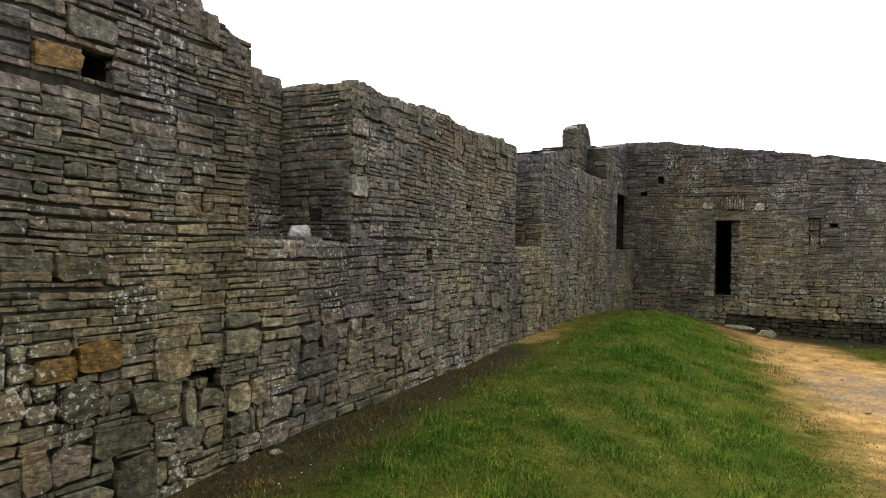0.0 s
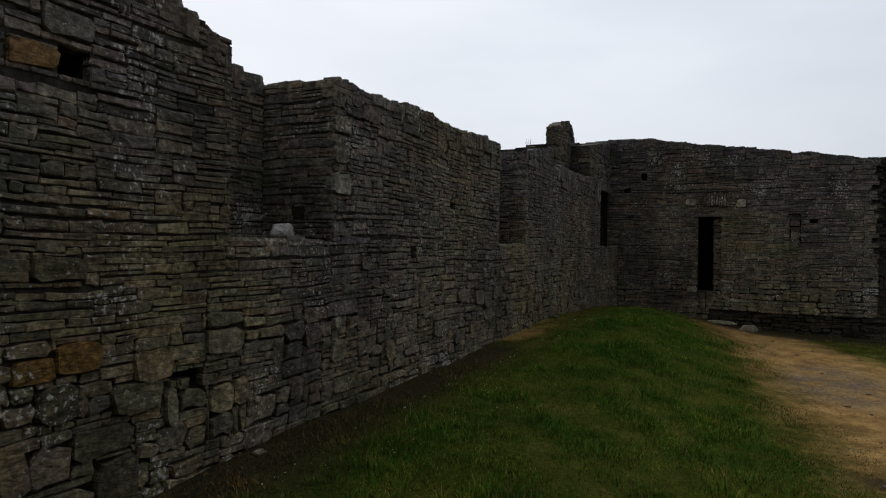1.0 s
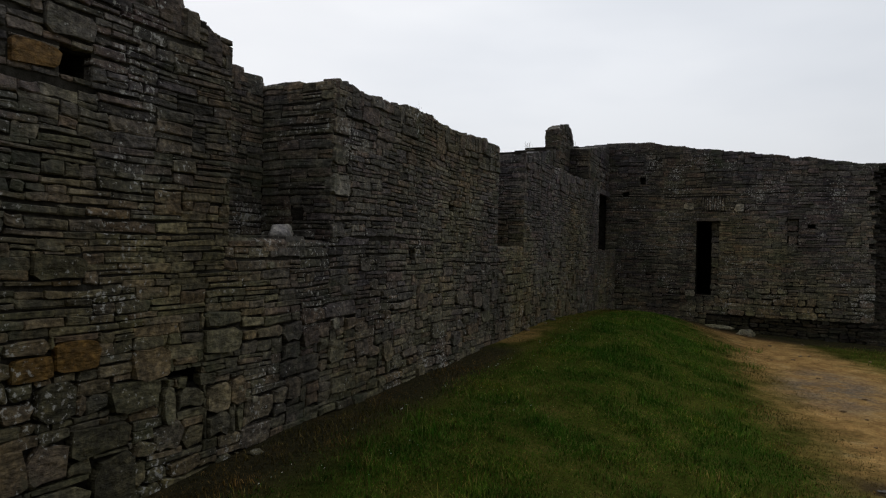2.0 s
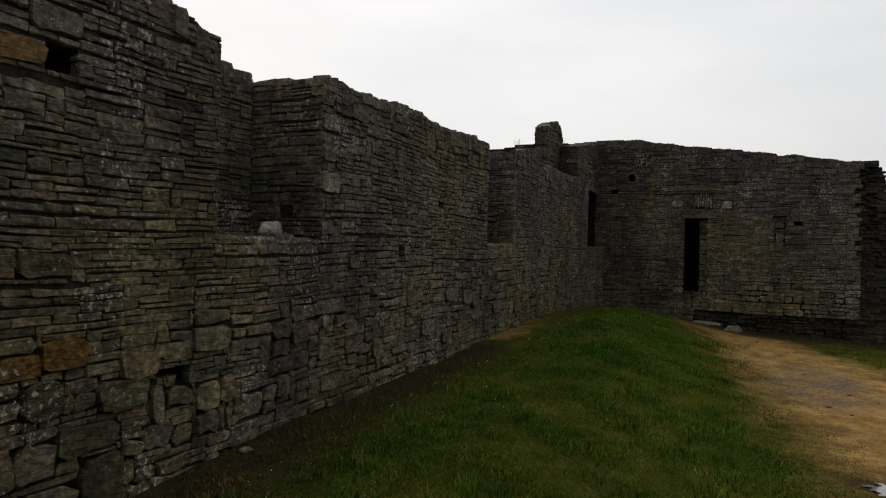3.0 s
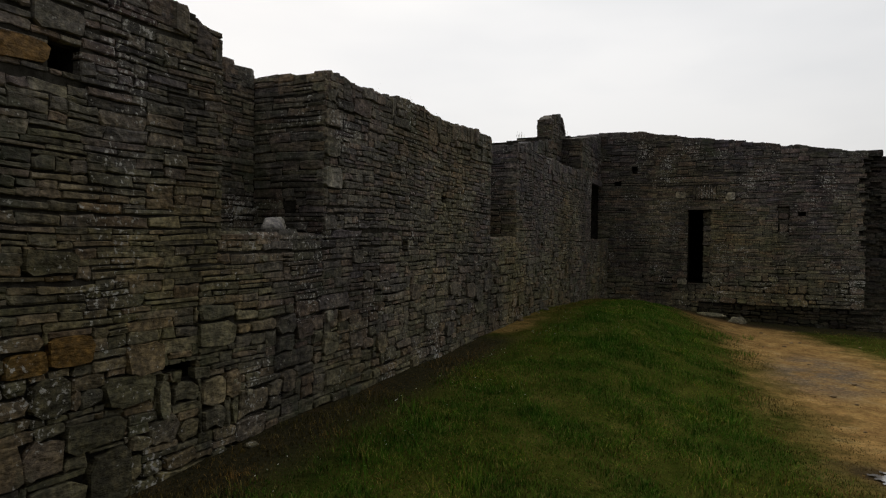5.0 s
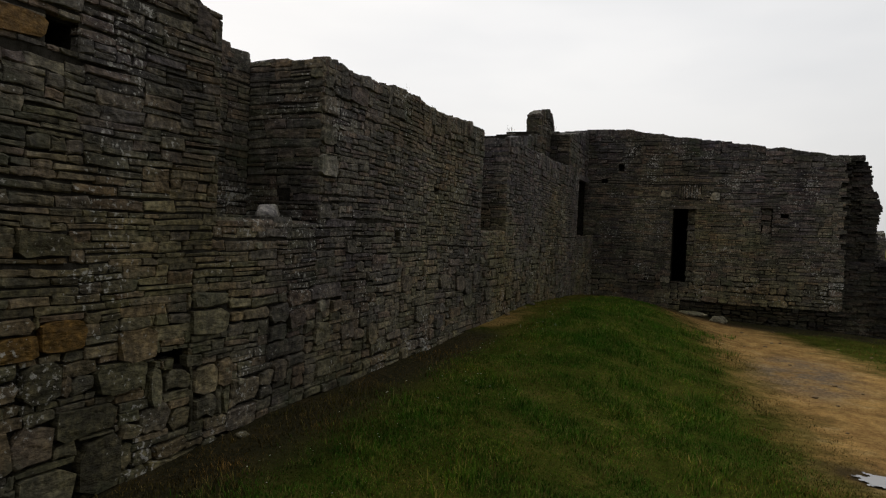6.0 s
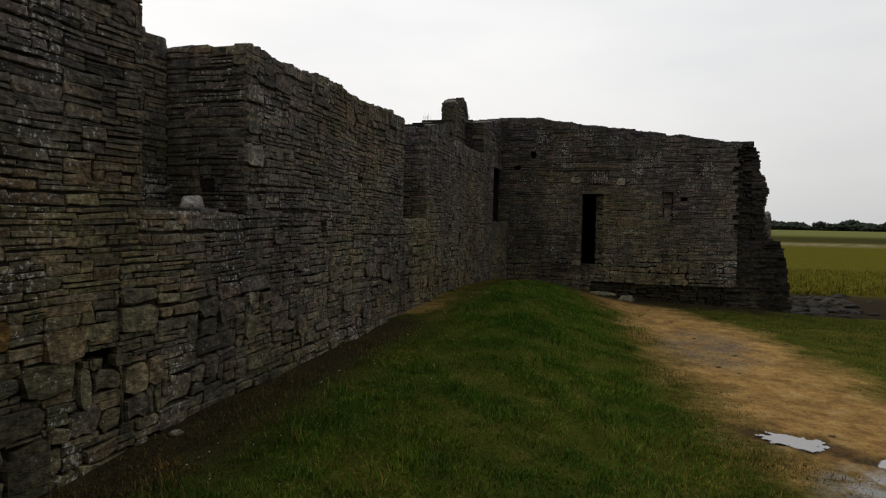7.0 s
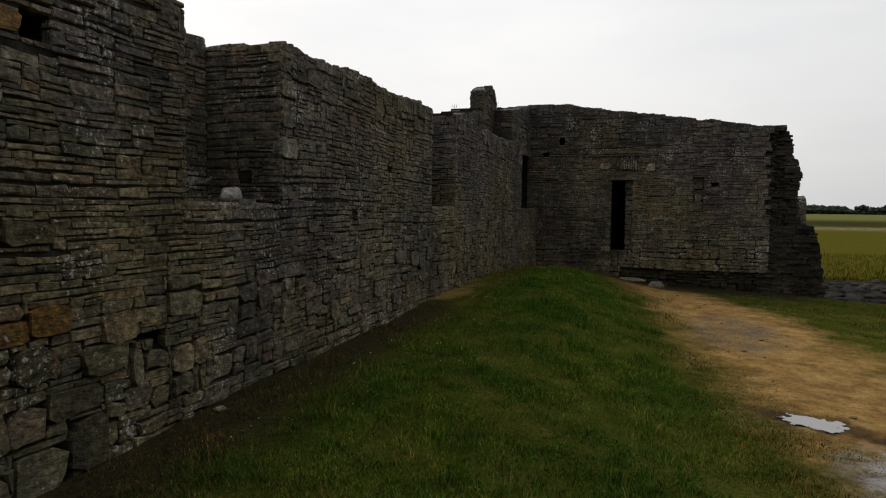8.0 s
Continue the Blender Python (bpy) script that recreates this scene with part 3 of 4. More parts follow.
mortar_bed(west, 0.5, 15.2, -0.1, 3.1, wall_west, WEST_HOLES + [(3.4, SILL - 0.05, 4.65, 4), (8.59, SILL - 0.05, 9.78, 4)], merlon_top)
for r in OCHRE:
    piece(rng, west, r, wall_west, STONE_OCHRE, 0.003)
piece(rng, west, QUOINS[0], wall_west, STONE_LIGHT, 0.004)
for r in QUOINS[1:] + BIG:
    piece(rng, west, r, wall_west, STONE_PIECE, 0.003)
# pale chips of lichened stone
for y, z, s in ((3.85, 1.45, 0.045), (3.70, 0.51, 0.045), (4.70, 0.93, 0.09), (3.55, 0.62, 0.03)):
    piece(rng, west, (y - s * 0.6, z - s / 2, y + s * 0.6, z + s / 2), wall_west, STONE_LIGHT, 0.016)

# reveals and backs of the two embrasures
for y0, y1 in ((3.43, 4.62), (8.62, 9.75)):
    far_side = Face((0, y1, 0), (1, 0, 0), (0, 0, 1), (0, -1, 0))
    masonry(rng, far_side, lay(rng, -0.74, 0.0, SILL, 2.96, lambda u, v: ((0.03, 0.095), (0.12, 0.42)), [(-0.4, 1.78, -0.28, 1.88)] if y1 < 5 else ()), wall_west,
            label="inner side of an embrasure")
    near_side = Face((0, y0, 0), (-1, 0, 0), (0, 0, 1), (0, 1, 0))
    masonry(rng, near_side, lay(rng, 0.0, 0.74, SILL, 2.9, lambda u, v: ((0.03, 0.095), (0.12, 0.42))), wall_west, label="inner side of an embrasure")
    backing = Face((-0.74, 0, 0), (0, 1, 0), (0, 0, 1), (1, 0, 0))
    masonry(rng, backing, lay(rng, y0, y1, SILL, 2.98, lambda u, v: ((0.03, 0.08), (0.14, 0.4))), wall_west, label="thin back of an embrasure")
    ledge = Face((0, 0, SILL - 0.02), (1, 0, 0), (0, 1, 0), (0, 0, 1))
    masonry(rng, ledge, lay(rng, -0.74, 0.0, y0, y1, lambda u, v: ((0.22, 0.36), (0.25, 0.5))), wall_west, depth=(0.005, 0.03), label="flat sill stones", straight=True)


def coping(parent, x0, x1, y0, y1, height, low=0.02, high=0.11, size=0.3):
    """Loose uneven stones along the top of a broken wall; height(u) is its level."""
    verts, faces = [], []
    top_face = Face((0, 0, 0), (1, 0, 0), (0, 1, 0), (0, 0, 1))
    for u0, v0, u1, v1, _, _ in lay(rng, x0, x1, y0, y1, lambda u, v: ((size * 0.6, size), (size * 0.6, size * 1.5))):
        um, vm = (u0 + u1) / 2, (v0 + v1) / 2
        v, f = stone_rings(rng, u1 - u0, v1 - v0, 0.006, rng.uniform(low, high), 0.16, 0.03)
        s = len(verts)
        verts += [top_face.at(um + a, vm + b, height(um + a, vm + b) + d) for a, b, d in v]
        faces += [tuple(i + s for i in q) for q in f]
    return mesh_object("coping", verts, faces, STONE_ISLAND, parent, "uneven broken wall top", "stuff")


coping(wall_west, -1.15, 0.01, -1.0, 3.43, lambda x, y: merlon_top(min(3.42, y)) - 0.05, 0.0, 0.07, 0.2)
coping(wall_west, -1.15, 0.01, 4.62, 8.62, lambda x, y: merlon_top(min(8.6, max(4.63, y))) - 0.03, 0.0, 0.045, 0.2)
coping(wall_west, -1.15, -0.72, 3.43, 4.62, lambda x, y: 3.04, 0.0, 0.05)
coping(wall_west, -1.15, -0.74, 8.62, 9.75, lambda x, y: 2.93, 0.0, 0.05)
coping(wall_west, -0.75, 0.01, 9.75, 15.2, lambda x, y: merlon_top(max(9.76, y)) - 0.05, 0.0, 0.05, 0.22)

# plain unseen walls added behind the camera to block skylight from the west wall
v_, f_ = blocks([-1.15, 8.4, 9.2], [-7.0, -6.2, 3.5], [-0.6, 4.6], lambda x, y, z: y < -6.2 or x > 8.4)
tagged(mesh_object("wall_south", v_, f_, STONE_ISLAND), "unseen rubble walls added to cut skylight in the yard", "wall", kind="structure")

# ---------------- corner block over the third opening, and the set-back upper wall ----------------
def upper_top(y):
    return float(np.interp(y, (9.0, 11.6, 13.4, 16.3, 17.5, 20), (3.0, 3.3, 3.68, 4.14, 4.3, 4.35)))


cuts = [9.75, 10.5, 11.2, 11.9, 12.6, 13.3, 14.0, 14.7, 15.4, 16.1, 16.8, 17.5, 18.2]
v_, f_ = blocks([-1.4, -0.735], cuts, [2.8, 3.1] + [3.1 + 0.08 * i for i in range(1, 17)], lambda x, y, z: z < upper_top(y) - 0.05)
wall_upper = mesh_object("wall_upper", v_, f_, MORTAR)
tagged(wall_upper, "set-back upper wall of rubble rising to the corner", "wall", kind="structure")
up_face = Face((-0.70, 0, 0), (0, 1, 0), (0, 0, 1), (1, 0, 0))
masonry(rng, up_face, lay(rng, 9.75, 15.6, 3.0, 4.4, lambda u, v: ((0.05, 0.13), (0.2, 0.6)), (), upper_top), wall_upper, label="rubble face")
coping(wall_upper, -1.4, -0.68, 9.8, 17.5, lambda x, y: upper_top(y) - 0.06, 0.0, 0.07, 0.35)

v_, f_ = blocks([-1.5, -1.1, -0.275], [15.2, 15.5, 17.46], [-0.6, 1.50, 2.98, 3.88],
                lambda x, y, z: x < -1.1 or z < 1.5 or z > 2.98)
wall_corner = mesh_object("wall_corner", v_, f_, MORTAR)
tagged(wall_corner, "corner masonry carried on a stone lintel over a dark opening", "wall", kind="structure")
corner_face = Face((-0.24, 0, 0), (0, 1, 0), (0, 0, 1), (1, 0, 0))
masonry(rng, corner_face, lay(rng, 15.2, 17.45, -0.1, 4.45, lambda u, v: ((0.06, 0.15), (0.18, 0.5)), [(15, 1.5, 18, 3.1)], lambda u: 3.92 + 0.2 * (u - 15.3)), wall_corner, label="corner stones")
corner_side = Face((0, 15.2, 0), (1, 0, 0), (0, 0, 1), (0, -1, 0))
masonry(rng, corner_side, lay(rng, -0.75, -0.24, 3.1, 3.93, lambda u, v: ((0.06, 0.15), (0.18, 0.5))), wall_corner, label="corner stones")
coping(wall_corner, -0.75, -0.24, 15.2, 17.45, lambda x, y: 3.9 + 0.2 * (y - 15.3), 0.0, 0.04, 0.25)
piece(rng, corner_face, (15.15, 2.96, 17.44, 3.1), wall_corner, STONE_PIECE, 0.02, "lintel")

# stub of a broken turret on the corner
def rubble_stub(name, x0, x1, y0, y1, z0, z1, label, category):
    ob = mesh_object(name, *blocks([x0 + 0.05, x1 - 0.05], [y0 + 0.05, y1 - 0.05], [z0, z1 - 0.34], lambda x, y, z: True), MORTAR)
    st = lambda u, v: ((0.05, 0.13), (0.16, 0.4))
    top = lambda u: z1 - 0.30 * ((u - (y0 + y1) / 2) / (y1 - y0) * 2) ** 2
    masonry(rng, Face((x1 - 0.02, 0, 0), (0, 1, 0), (0, 0, 1), (1, 0, 0)), lay(rng, y0, y1, z0, z1, st, (), top), ob, label="broken rubble")
    masonry(rng, Face((0, y0 + 0.02, 0), (1, 0, 0), (0, 0, 1), (0, -1, 0)), lay(rng, x0, x1, z0, z1 - 0.25, st), ob, label="broken rubble")
    coping(ob, x0, x1, y0, y1, lambda x, y: top(min(y1, max(y0, y))) - 0.10, 0.0, 0.07, 0.3)
    return tagged(ob, label, category)


rubble_stub("wall_stub", -1.10, -0.74, 14.5, 15.75, 3.75, 4.54, "broken stub of rubble standing on the wall top", "wall stub")

# ---------------- north wall with the doorway ----------------
NORTH = 17.49


def north_top(u):
    step = 0.07 if 3.95 < u < 4.16 else 0.0
    return float(np.interp(u, (-2, 0.7, 1.8, 2.8, 3.9, 4.3, 5.4, 6.1), (4.42, 4.38, 4.2, 4.07, 3.92, 3.88, 3.70, 3.62))) - step + 0.012 * math.sin(u * 9)


NORTH_HOLES = [(1.93, 0.55, 2.46, 2.38), (0.55, 3.31, 0.69, 3.49), (3.93, 1.60, 4.16, 2.42), (0.12, 3.0, 0.28, 3.1), (4.34, 2.2, 4.5, 2.3)]


def north_solid(x, y, z):
    a, b, c, d = NORTH_HOLES[0]
    if a < x < c and b < z < d:
        return x > 2.27 and y > NORTH + 0.2
    if any(a < x < c and b < z < d and y < NORTH + 0.2 for a, b, c, d in NORTH_HOLES[1:]):
        return False
    if z < 0.10 and x > 2.75 and y < NORTH + 0.2:
        return False
    return z < north_top(x) - 0.04 and (x < 5.5 or y > NORTH + 0.6)


cx = sorted({-1.5, -0.6, 0, 0.9, 1.3, 1.7, 2.27, 2.75, 3.2, 3.55, 4.6, 5.0, 5.35, 5.5, 6.0, *[h[0] for h in NORTH_HOLES], *[h[2] for h in NORTH_HOLES]})
cz = sorted({-0.9, 0.10, 3.55, *[3.5 + 0.06 * i for i in range(1, 16)], *[h[1] for h in NORTH_HOLES], *[h[3] for h in NORTH_HOLES]})
v_, f_ = blocks(cx, [NORTH + 0.05, NORTH + 0.2, NORTH + 0.35, NORTH + 0.6, NORTH + 0.75], cz, north_solid)
wall_north = mesh_object("wall_north", v_, f_, MORTAR)
tagged(wall_north, "tall rubble wall with a narrow dark doorway", "wall", kind="structure")
north = Face((0, NORTH, 0), (1, 0, 0), (0, 0, 1), (0, -1, 0))


def north_style(u, v):
    if v < 0.55:
        return (0.07, 0.19), (0.16, 0.42)
    if v < 1.0:
        return (0.045, 0.13), (0.12, 0.40)
    if v > 3.2:
        return (0.04, 0.13), (0.12, 0.42)
    return (0.034, 0.09), (0.11, 0.44)


ARCH = (2.04, 2.62, 2.60, 2.98)
LINTEL = (1.86, 2.39, 2.66, 2.47)
PALE = [(2.78, 2.62, 3.0, 2.83), (1.62, 2.68, 1.86, 2.84), (1.7, 0.5, 1.93, 0.66), (0.95, 3.72, 1.06, 3.82)]
RAGGED = [(5.70 - 0.16 * rng.random() ** 1.5, 1.3 + 0.11 * i, 5.8, 1.41 + 0.11 * i) for i in range(20)]
rects = lay(rng, -0.3, 5.70, 0.10, 4.45, north_style, NORTH_HOLES + [ARCH, LINTEL] + PALE + RAGGED, north_top)
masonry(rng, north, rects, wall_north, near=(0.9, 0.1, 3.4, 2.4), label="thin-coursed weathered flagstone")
mortar_bed(north, -0.2, 5.6, 0.1, 4.4, wall_north, NORTH_HOLES, north_top)
# footing under the overhang; its darkness is painted in by the low-tone stone
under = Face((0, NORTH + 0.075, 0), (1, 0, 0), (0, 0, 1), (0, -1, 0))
masonry(rng, under, lay(rng, 2.2, 6.0, -0.7, 0.14, lambda u, v: ((0.05, 0.13), (0.14, 0.4))), wall_north, depth=(0.0, 0.05), label="undercut footing stones with shade in their colour", material=STONE_SHADED)
masonry(rng, north, lay(rng, -0.3, 2.2, -0.5, 0.10, lambda u, v: ((0.08, 0.19), (0.18, 0.5))), wall_north, label="footing stones")
piece(rng, north, LINTEL, wall_north, STONE_PIECE, 0.01, "lintel")
u = ARCH[0]
while u < ARCH[2] - 0.03:
    w = rng.uniform(0.045, 0.075)
    piece(rng, north, (u, ARCH[1] + rng.uniform(0, 0.04), u + w - 0.014, ARCH[3] - rng.uniform(0, 0.05)), wall_north, STONE_PIECE, 0.01, "voussoir")
    u += w
for r in PALE:
    piece(rng, north, r, wall_north, STONE_LIGHT, 0.008)
# jambs of the doorway
rebate = Face((0, NORTH + 0.17, 0), (1, 0, 0), (0, 0, 1), (0, -1, 0))
masonry(rng, rebate, lay(rng, 2.27, 2.46, 0.55, 2.38, lambda u, v: ((0.15, 0.34), (0.16, 0.3))), wall_north, depth=(0.0, 0.01), label="rebated door jamb stones")
niche_back = Face((0, NORTH + 0.11, 0), (1, 0, 0), (0, 0, 1), (0, -1, 0))
masonry(rng, niche_back, lay(rng, 3.93, 4.16, 1.60, 2.42, lambda u, v: ((0.1, 0.2), (0.2, 0.3))), wall_north, label="blocked slit window")
jamb = Face((2.46, 0, 0), (0, -1, 0), (0, 0, 1), (-1, 0, 0))
masonry(rng, jamb, lay(rng, -NORTH - 0.2, -NORTH, 0.55, 2.38, lambda u, v: ((0.07, 0.16), (0.2, 0.4))), wall_north, depth=(0.0, 0.015), label="door jamb stones")
coping(wall_north, -0.3, 5.7, NORTH - 0.01, NORTH + 0.75, lambda x, y: north_top(x) - 0.02, 0.0, 0.014, 0.2)

# ragged broken end of the north wall: thin slabs standing out unevenly
def wall_end():
    prof = lambda z: float(np.interp(z, (-0.6, -0.37, 0.6, 1.22, 1.30, 1.40, 2.0, 2.5, 3.0, 3.6), (6.96, 6.94, 6.84, 6.70, 6.56, 6.36, 6.32, 6.38, 6.22, 6.10)))
    verts, faces = [], []
    top_face = Face((0, 0, 0), (1, 0, 0), (0, 1, 0), (0, 0, 1))
    z = -0.6
    while z < 3.62:
        h = rng.uniform(0.03, 0.085)
        end = prof(z + h / 2) + rng.uniform(-0.035, 0.035)
        inward = 0.34 if z > 1.25 else 0.05
        if z > 3.5:
            inward, end = 0.06, end - 0.1
        for u0, v0, u1, v1, _, _ in lay(rng, 5.47, end, NORTH + 0.02, NORTH + 1.1, lambda u, v: ((0.25, 0.35), (0.18, 0.34))):
            cutback = (v0 - NORTH) * 0.15 if u1 > end - 0.02 else 0.0
            # the break is hollowed between the facing and the tail stones
            hollow = inward * (0.25 + 0.75 * smooth_step(5.5, 5.8, u0)) * (1 - 0.35 * smooth_step(6.0, 6.3, u1))
            um, vm = (u0 + u1) / 2 - cutback, (v0 + v1) / 2 + rng.uniform(-0.02, 0.04) + hollow
            v, f = stone_rings(rng, u1 - u0 + 0.04, v1 - v0 + 0.04, 0.004, h - 0.004, 0.0, 0.02)
            s = len(verts)
            verts += [top_face.at(um + a, vm + b, z + max(0.0, d)) for a, b, d in v]
            faces += [tuple(i + s for i in q) for q in f]
        z += h
    # low-tone stone paints the hollow's shade onto the slabs
    mesh_object("broken_end", verts, faces, STONE_SHADED, wall_north, "broken wall end of thin slabs, shade in their colour", "stuff")


wall_end()

# dark room behind the doorway
room = blocks([-1.4, -1.2, 5.2, 5.4], [NORTH + 0.76, 20.6, 20.8], [-0.9, 0.5, 3.3, 3.45],
              lambda x, y, z: not (-1.2 < x < 5.2 and y < 20.6 and 0.5 < z < 3.3))
tagged(mesh_object("wall_room", *room, MORTAR), "unlit stone room behind the doorway", "wall", kind="structure")
rubble_stub("ruin_stub", 6.9, 7.74, 24.0, 25.2, -1.1, 2.2, "low far ruin of rubble behind the wall end", "ruin")


# ---------------- loose stones ----------------
def boulder(name, x, y, z, sx, sy, sz, material, label, turn=0.0, seed=0):
    bm = bmesh.new()
    bmesh.ops.create_icosphere(bm, subdivisions=3 if max(sx, sy) > 0.07 else 2, radius=1.0)
    for v in bm.verts:
        p = v.co.copy()
        k = 1 + 0.38 * noise.noise(p * 1.3 + Vector((seed, 0, 0))) + 0.14 * noise.noise(p * 3.1 + Vector((0, seed, 0)))
        flat = Vector((p.x, p.y, max(-0.5, min(0.9, p.z))))
        v.co = flat * k
        v.co.x *= sx
        v.co.y *= sy
        v.co.z *= sz
    me = bpy.data.meshes.new(name)
    bm.to_mesh(me)
    bm.free()
    me.materials.append(material)
    me.shade_smooth()
    ob = new(name, me)
    ob.matrix_basis = pose(x, y, z, 0, 0, turn)
    return tagged(ob, label, "stone")


boulder("sill_stone", -0.30, 4.36, SILL + 0.065, 0.085, 0.16, 0.075, STONE_WHITE, "white rounded stone lying on the embrasure sill", 20, 3)
boulder("loose_rock", 3.10, 16.75, ground_height(3.1, 16.75) + 0.04, 0.19, 0.14, 0.10, STONE_LIGHT, "pale broken rock lying below the wall", 15, 5)
boulder("loose_rock", 2.45, 17.0, ground_height(2.45, 17.0) + 0.03, 0.36, 0.16, 0.055, STONE_LIGHT, "flat grey slab lying at the wall foot", -10, 8)
for i in range(4):
    x, y = rng.uniform(0.05, 0.12), 2.5 + 9 * rng.random()
    k = rng.uniform(0.025, 0.05)
    boulder("foot_stone", x, y, ground_height(x, y) + k * 0.1, k, k * rng.uniform(1.0, 1.9), k * rng.uniform(0.5, 0.8), STONE_PIECE,
            "small fallen stone lying along the wall foot", rng.uniform(-30, 30), i + 40)["group"] = "fallen stones"
for i in range(22):
    x, y = rng.uniform(3.5, 5.6), rng.uniform(4.2, 16.2)
    k = rng.uniform(0.012, 0.035)
    if min(puddle_outline(x, y)) > 0.2:
        boulder("pebble", x, y, ground_height(x, y) + k * 0.2, k, k * rng.uniform(0.7, 1.3), k * 0.6, TAN_EARTH,
                "small grey pebble on the earth path", rng.uniform(0, 180), i + 90)["group"] = "pebbles"
for i in range(110):
    y = rng.uniform(17.6, 28.5)
    x = rng.uniform(6.9, 8.6) + (y - 17) * rng.uniform(0.05, 0.35)
    s = rng.uniform(0.08, 0.34)
    boulder("shore_rock", x, y, ground_height(x, y) + s * 0.1, s, s * rng.uniform(0.6, 1.0), s * rng.uniform(0.3, 0.5), ROCK,
            "dark wet rock on the muddy shore", rng.uniform(0, 180), i)["group"] = "shore rocks"


# ---------------- grass ----------------
def blades(name, points, material, label, category, tall, wide, lean):
    """One mesh of many bent blades: two triangles below and a tip each."""
    n = len(points)
    p = np.array(points)
    r = np.random.RandomState(5 + n % 97)
    turn = r.uniform(0, 2 * np.pi, n)
    side = np.stack([np.cos(turn), np.sin(turn), np.zeros(n)], 1)
    bend = np.stack([-np.sin(turn), np.cos(turn), np.zeros(n)], 1)
    h = tall * r.uniform(0.45, 1.25, n) * p[:, 3]
    w = wide * r.uniform(0.6, 1.3, n)
    le = lean * r.uniform(0.2, 1.0, n) * h
    up = np.array([0, 0, 1.0])
    base = p[:, :3]
    a = base - side * w[:, None]
    b = base + side * w[:, None]
    mid = base + up * (h * 0.6)[:, None] + bend * (le * 0.35)[:, None]
    c = mid + side * (w * 0.7)[:, None]
    d = mid - side * (w * 0.7)[:, None]
    tip = base + up * h[:, None] + bend * le[:, None]
    verts = np.stack([a, b, c, d, tip], 1).reshape(-1, 3)
    k = np.arange(n)[:, None] * 5
    tris = np.concatenate([k + [0, 1, 2], k + [0, 2, 3], k + [3, 2, 4]], 1).reshape(-1, 3)
    me = bpy.data.meshes.new(name)
    me.vertices.add(len(verts))
    me.vertices.foreach_set("co", verts.ravel())
    me.loops.add(tris.size)
    me.loops.foreach_set("vertex_index", tris.ravel().astype(np.int32))
    me.polygons.add(len(tris))
    me.polygons.foreach_set("loop_start", np.arange(0, tris.size, 3, dtype=np.int32))
    me.update()
    me.validate()
    me.materials.append(material)
    return tagged(new(name, me), label, category, kind="stuff")


def scatter(count, x0, x1, y0, y1, want, power=1.0):
    out = []
    while len(out) < count:
        x = rng.uniform(x0, x1)
        y = y0 + (y1 - y0) * rng.random() ** power
        if 3.7 < x < 5.6 and 4.2 < y < 6.7 and min(puddle_outline(x, y)) < 0.35:
            continue
        k = want(x, y)
        if k > 0 and rng.random() < k:
            tuft = 0.45 + 0.9 * max(0.0, noise.noise((x * 1.6, y * 1.6, 3)) + 0.25) + 1.0 * max(0.0, noise.noise((x * 4.4, y * 4.4, 8)) - 0.08)
            out.append((x, y, ground_height(x, y) - 0.008, tuft * (1 - 0.65 * path_mask(x, y))))
    return out


def lawn(x, y):
    p = path_mask(x, y)
    foot = smooth_step(0.3, 1.6 - 0.08 * max(0.0, min(y, 8.0)), x)
    thin = 0.35 + 0.65 * smooth_step(-0.2, 0.25, noise.noise((x * 1.1, y * 1.1, 1)) + 0.15)
    return max(0.0, 1 - p * 1.9) * foot * thin * (1 - smooth_step(15.9, 16.4, y) * smooth_step(1.2, 1.9, x))


blades("lawn_grass", scatter(210000, 0.1, 4.4, 2.3, 17.3, lawn, 1.5), GRASS, "short uneven green grass with daisies and tufts", "grass", 0.042, 0.0028, 1.0)
blades("dry_grass", scatter(60000, 0.05, 4.9, 2.3, 16.0, lambda x, y: 0.28 * (1 - smooth_step(0.35, 1.1, x)) * smooth_step(0.04, 0.16, x) + 0.8 * smooth_step(0.05, 0.4, path_mask(x, y)) * (1 - smooth_step(0.5, 0.98, path_mask(x, y))) * smooth_step(1.6, 2.4, x) + 0.10 + 0.2 * (1 - smooth_step(3.5, 7.0, y)), 1.5),
       DRY_GRASS, "dry straw-coloured grass along the wall foot", "grass", 0.05, 0.0026, 1.1)
blades("verge_grass", scatter(9000, 4.6, 9.0, 5.0, 16.6, lambda x, y: max(0.0, 1 - 1.3 * path_mask(x, y))), GRASS, "thin short grass beside the path", "grass", 0.05, 0.004, 0.9)
blades("marsh_grass", scatter(26000, 8.0, 40.0, 28.5, 46.0, lambda x, y: 1.0 if x > 0.2 * y + 1.5 and y + 0.15 * x + 1.2 * noise.noise((x * 0.5, y * 0.5, 0)) > 30 else 0.0, 1.8), MARSH_GRASS, "tall yellow-green marsh grass", "grass", 0.2, 0.012, 0.9)
blades("verge_straw", scatter(16000, 4.6, 9.0, 5.0, 16.8, lambda x, y: max(0.0, 1 - 1.1 * path_mask(x, y))), DRY_GRASS, "thin yellowed grass beside the path", "grass", 0.045, 0.004, 0.9)
tuft_points = []
clumps = [(1.72, 9.3, 260), (1.55, 9.0, 120), (2.2, 7.1, 120), (1.2, 6.0, 120)]
clumps += [(rng.uniform(0.7, 3.3), rng.uniform(3.2, 14.0), rng.randrange(25, 80)) for _ in range(70)]
for x, y, n in clumps:
    for _ in range(n):
        a, b = x + rng.gauss(0, 0.09), y + rng.gauss(0, 0.09)
        tuft_points.append((a, b, ground_height(a, b), 1.0))
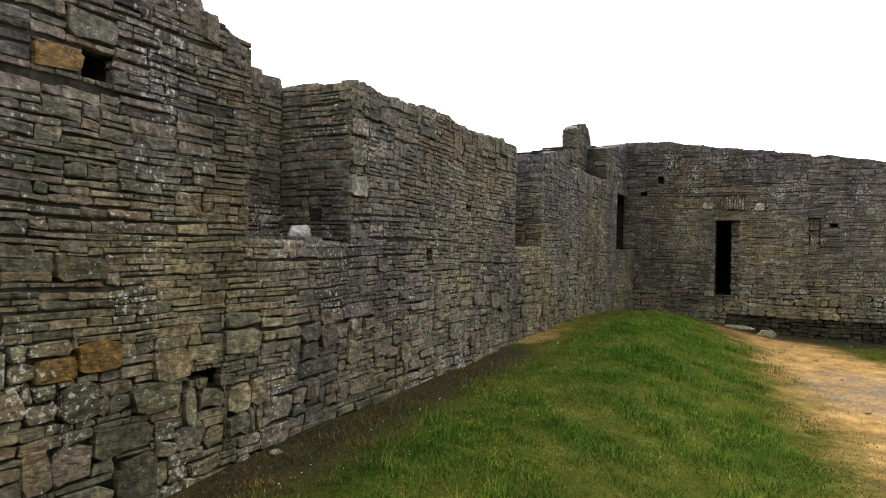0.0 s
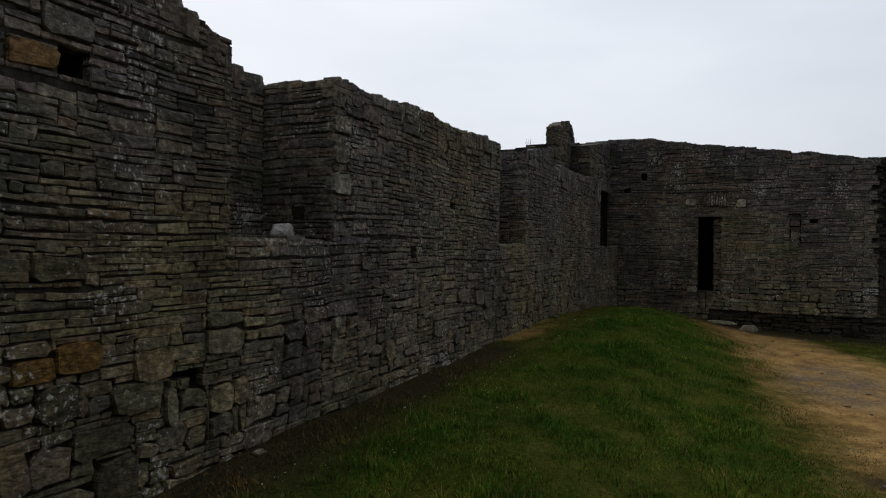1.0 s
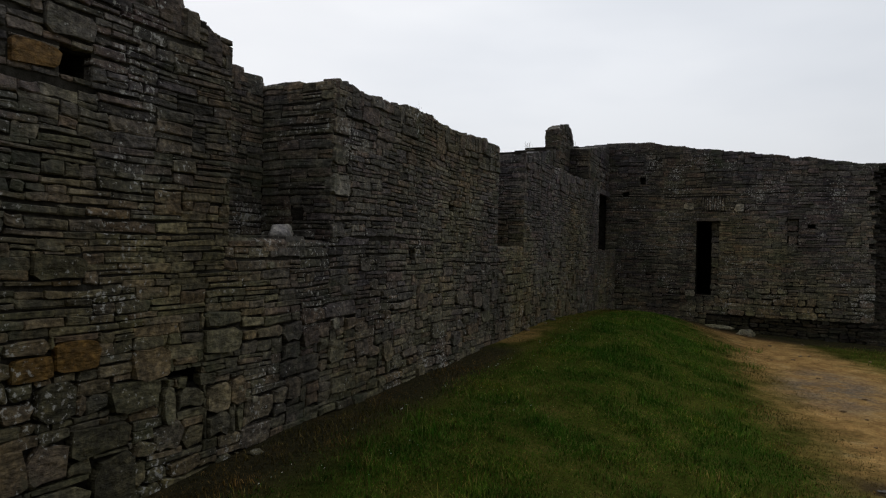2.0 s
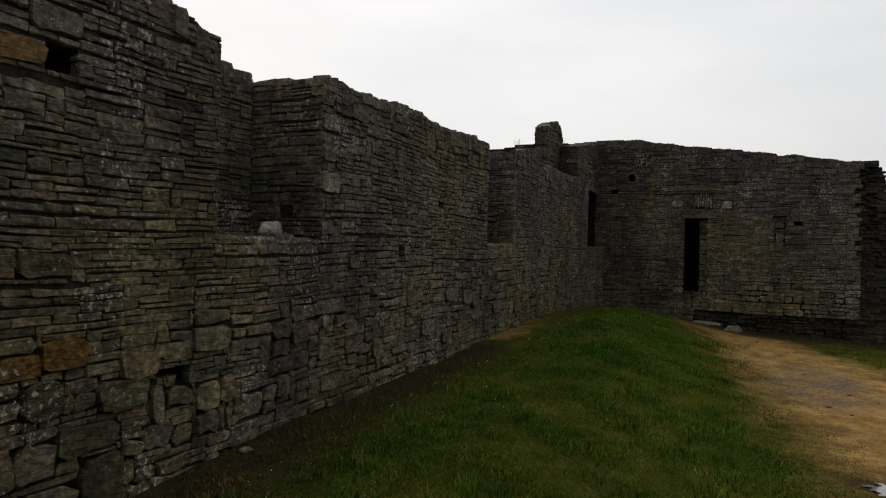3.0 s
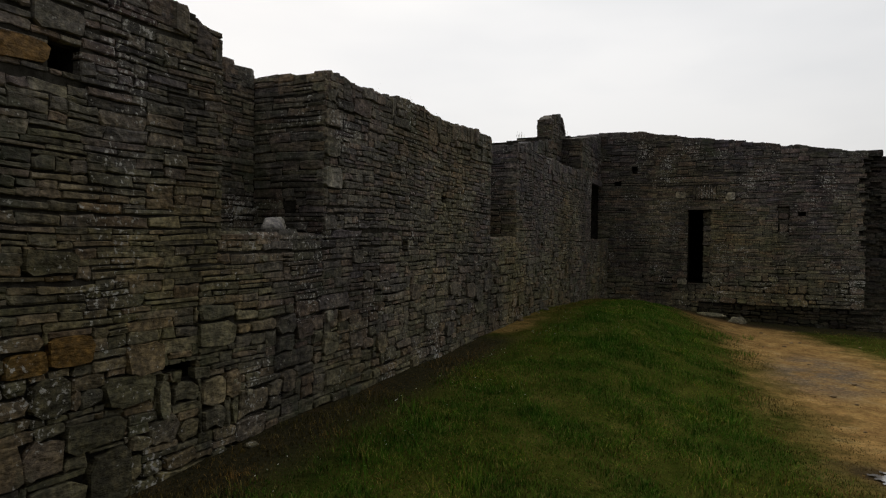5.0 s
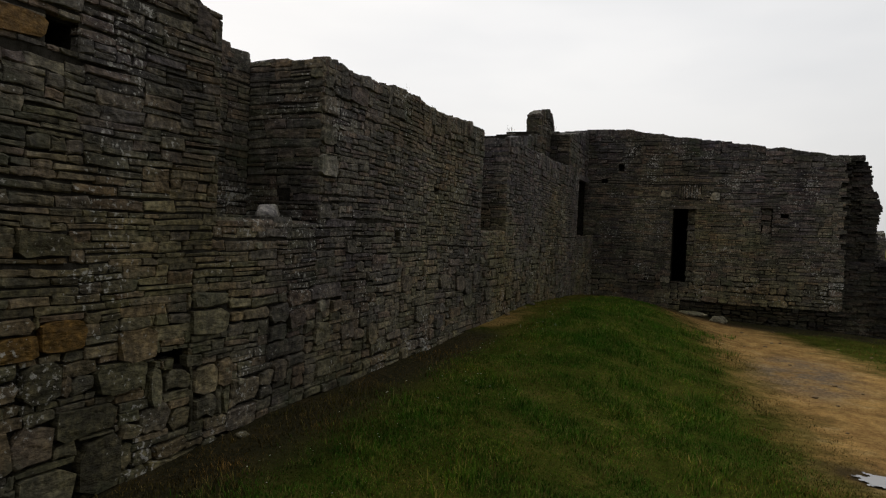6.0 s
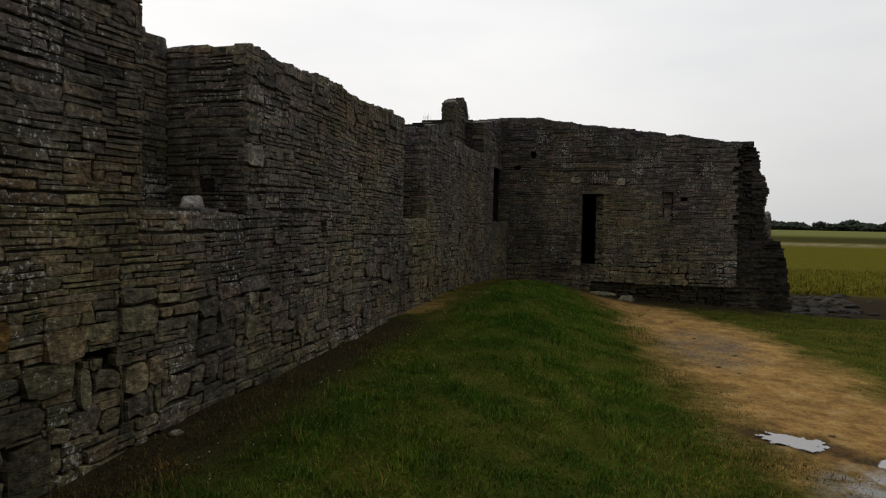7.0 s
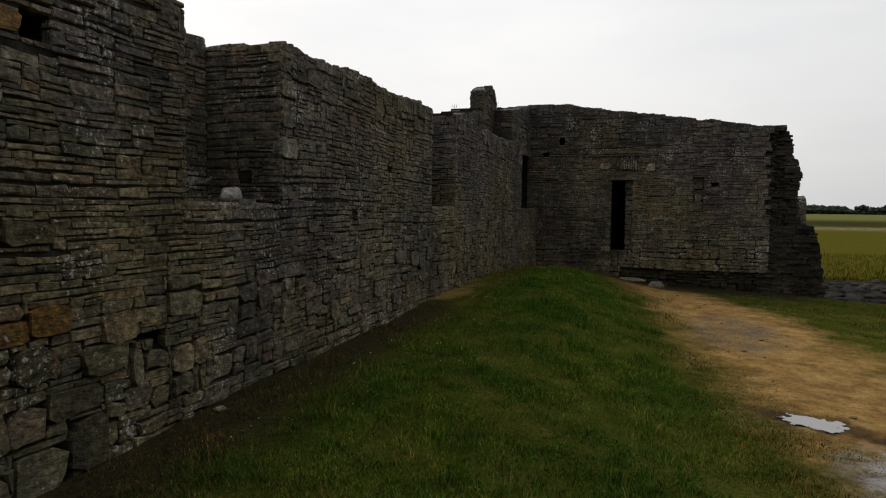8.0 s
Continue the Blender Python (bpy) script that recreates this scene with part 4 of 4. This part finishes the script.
blades("grass_tuft", tuft_points, GRASS, "denser dark green tufts of taller grass", "grass", 0.085, 0.0034, 1.0)
top_points = []
for x, y, z, n in ((-0.1, 6.3, 2.96, 14), (-0.15, 5.65, 2.96, 3), (-0.2, 7.0, 2.96, 12), (-0.5, 9.3, 2.95, 20), (-1.0, 16.5, 4.25, 16), (-0.9, 12.6, 3.6, 10)):
    for _ in range(n):
        top_points.append((x + rng.gauss(0, 0.07), y + rng.gauss(0, 0.12), z, rng.uniform(0.6, 1.6)))
blades("wall_top_grass", top_points, DRY_GRASS, "sparse dry grass stalks growing on the wall top", "grass", 0.11, 0.003, 0.4)


daisies, quads = [], []
for _ in range(260):
    x, y = 0.5 + 2.6 * rng.random() ** 1.4, rng.uniform(3.0, 11.0)
    if noise.noise((x * 0.8, y * 0.8, 9)) < -0.05:
        continue
    z, r, k = ground_height(x, y) + rng.uniform(0.025, 0.045), rng.uniform(0.003, 0.006), len(daisies)
    for i in range(6):
        daisies.append((x + r * math.cos(i * 1.047), y + r * math.sin(i * 1.047), z + r * 0.5 * math.sin(i + x)))
    quads.append([k + i for i in range(6)])
tagged(mesh_object("daisies", daisies, quads, DAISY), "tiny white daisies scattered in the grass", "flowers", kind="stuff")


# ---------------- far trees ----------------
def far_tree(x, y, r, h):
    crown = tagged(new("tree"), "distant dark green tree in a hedgerow", "tree", "far tree line")
    crown.matrix_basis = pose(x, y, -1.0)
    verts, faces = [], []
    for _ in range(70):
        a, q, e = rng.uniform(0, 6.283), math.sqrt(rng.random()), rng.random()
        cz = h * (0.12 + 0.8 * e)
        cr = r * q * math.sqrt(max(0.05, 1 - (2 * e - 0.9) ** 2 * 0.8))
        s = r * rng.uniform(0.16, 0.34)
        c = Vector((cr * math.cos(a), cr * math.sin(a), cz))
        k = len(verts)
        for dx, dy, dz in ((1, 0, 0), (-1, 0, 0), (0, 1, 0), (0, -1, 0), (0, 0, 0.8), (0, 0, -0.8)):
            verts.append(c + Vector((dx, dy, dz)) * s * rng.uniform(0.7, 1.2))
        for t in ((0, 2, 4), (2, 1, 4), (1, 3, 4), (3, 0, 4), (2, 0, 5), (1, 2, 5), (3, 1, 5), (0, 3, 5)):
            faces.append([k + i for i in t])
    mesh_object("crown", verts, faces, TREES, crown)
    tv = [(0.4 * math.cos(i * 1.047) * s, 0.4 * math.sin(i * 1.047) * s, z) for z, s in ((-0.5, 1.3), (h * 0.4, 0.7)) for i in range(6)]
    mesh_object("trunk", tv, [(i, (i + 1) % 6, 6 + (i + 1) % 6, 6 + i) for i in range(6)], TREES, crown)


x = 150.0
while x < 560:
    far_tree(x, 1000 + rng.uniform(-40, 40), rng.uniform(7, 20), rng.choice((7, 9, 10, 11, 12, 16)) * rng.uniform(0.75, 1.2))
    x += rng.uniform(5, 11)
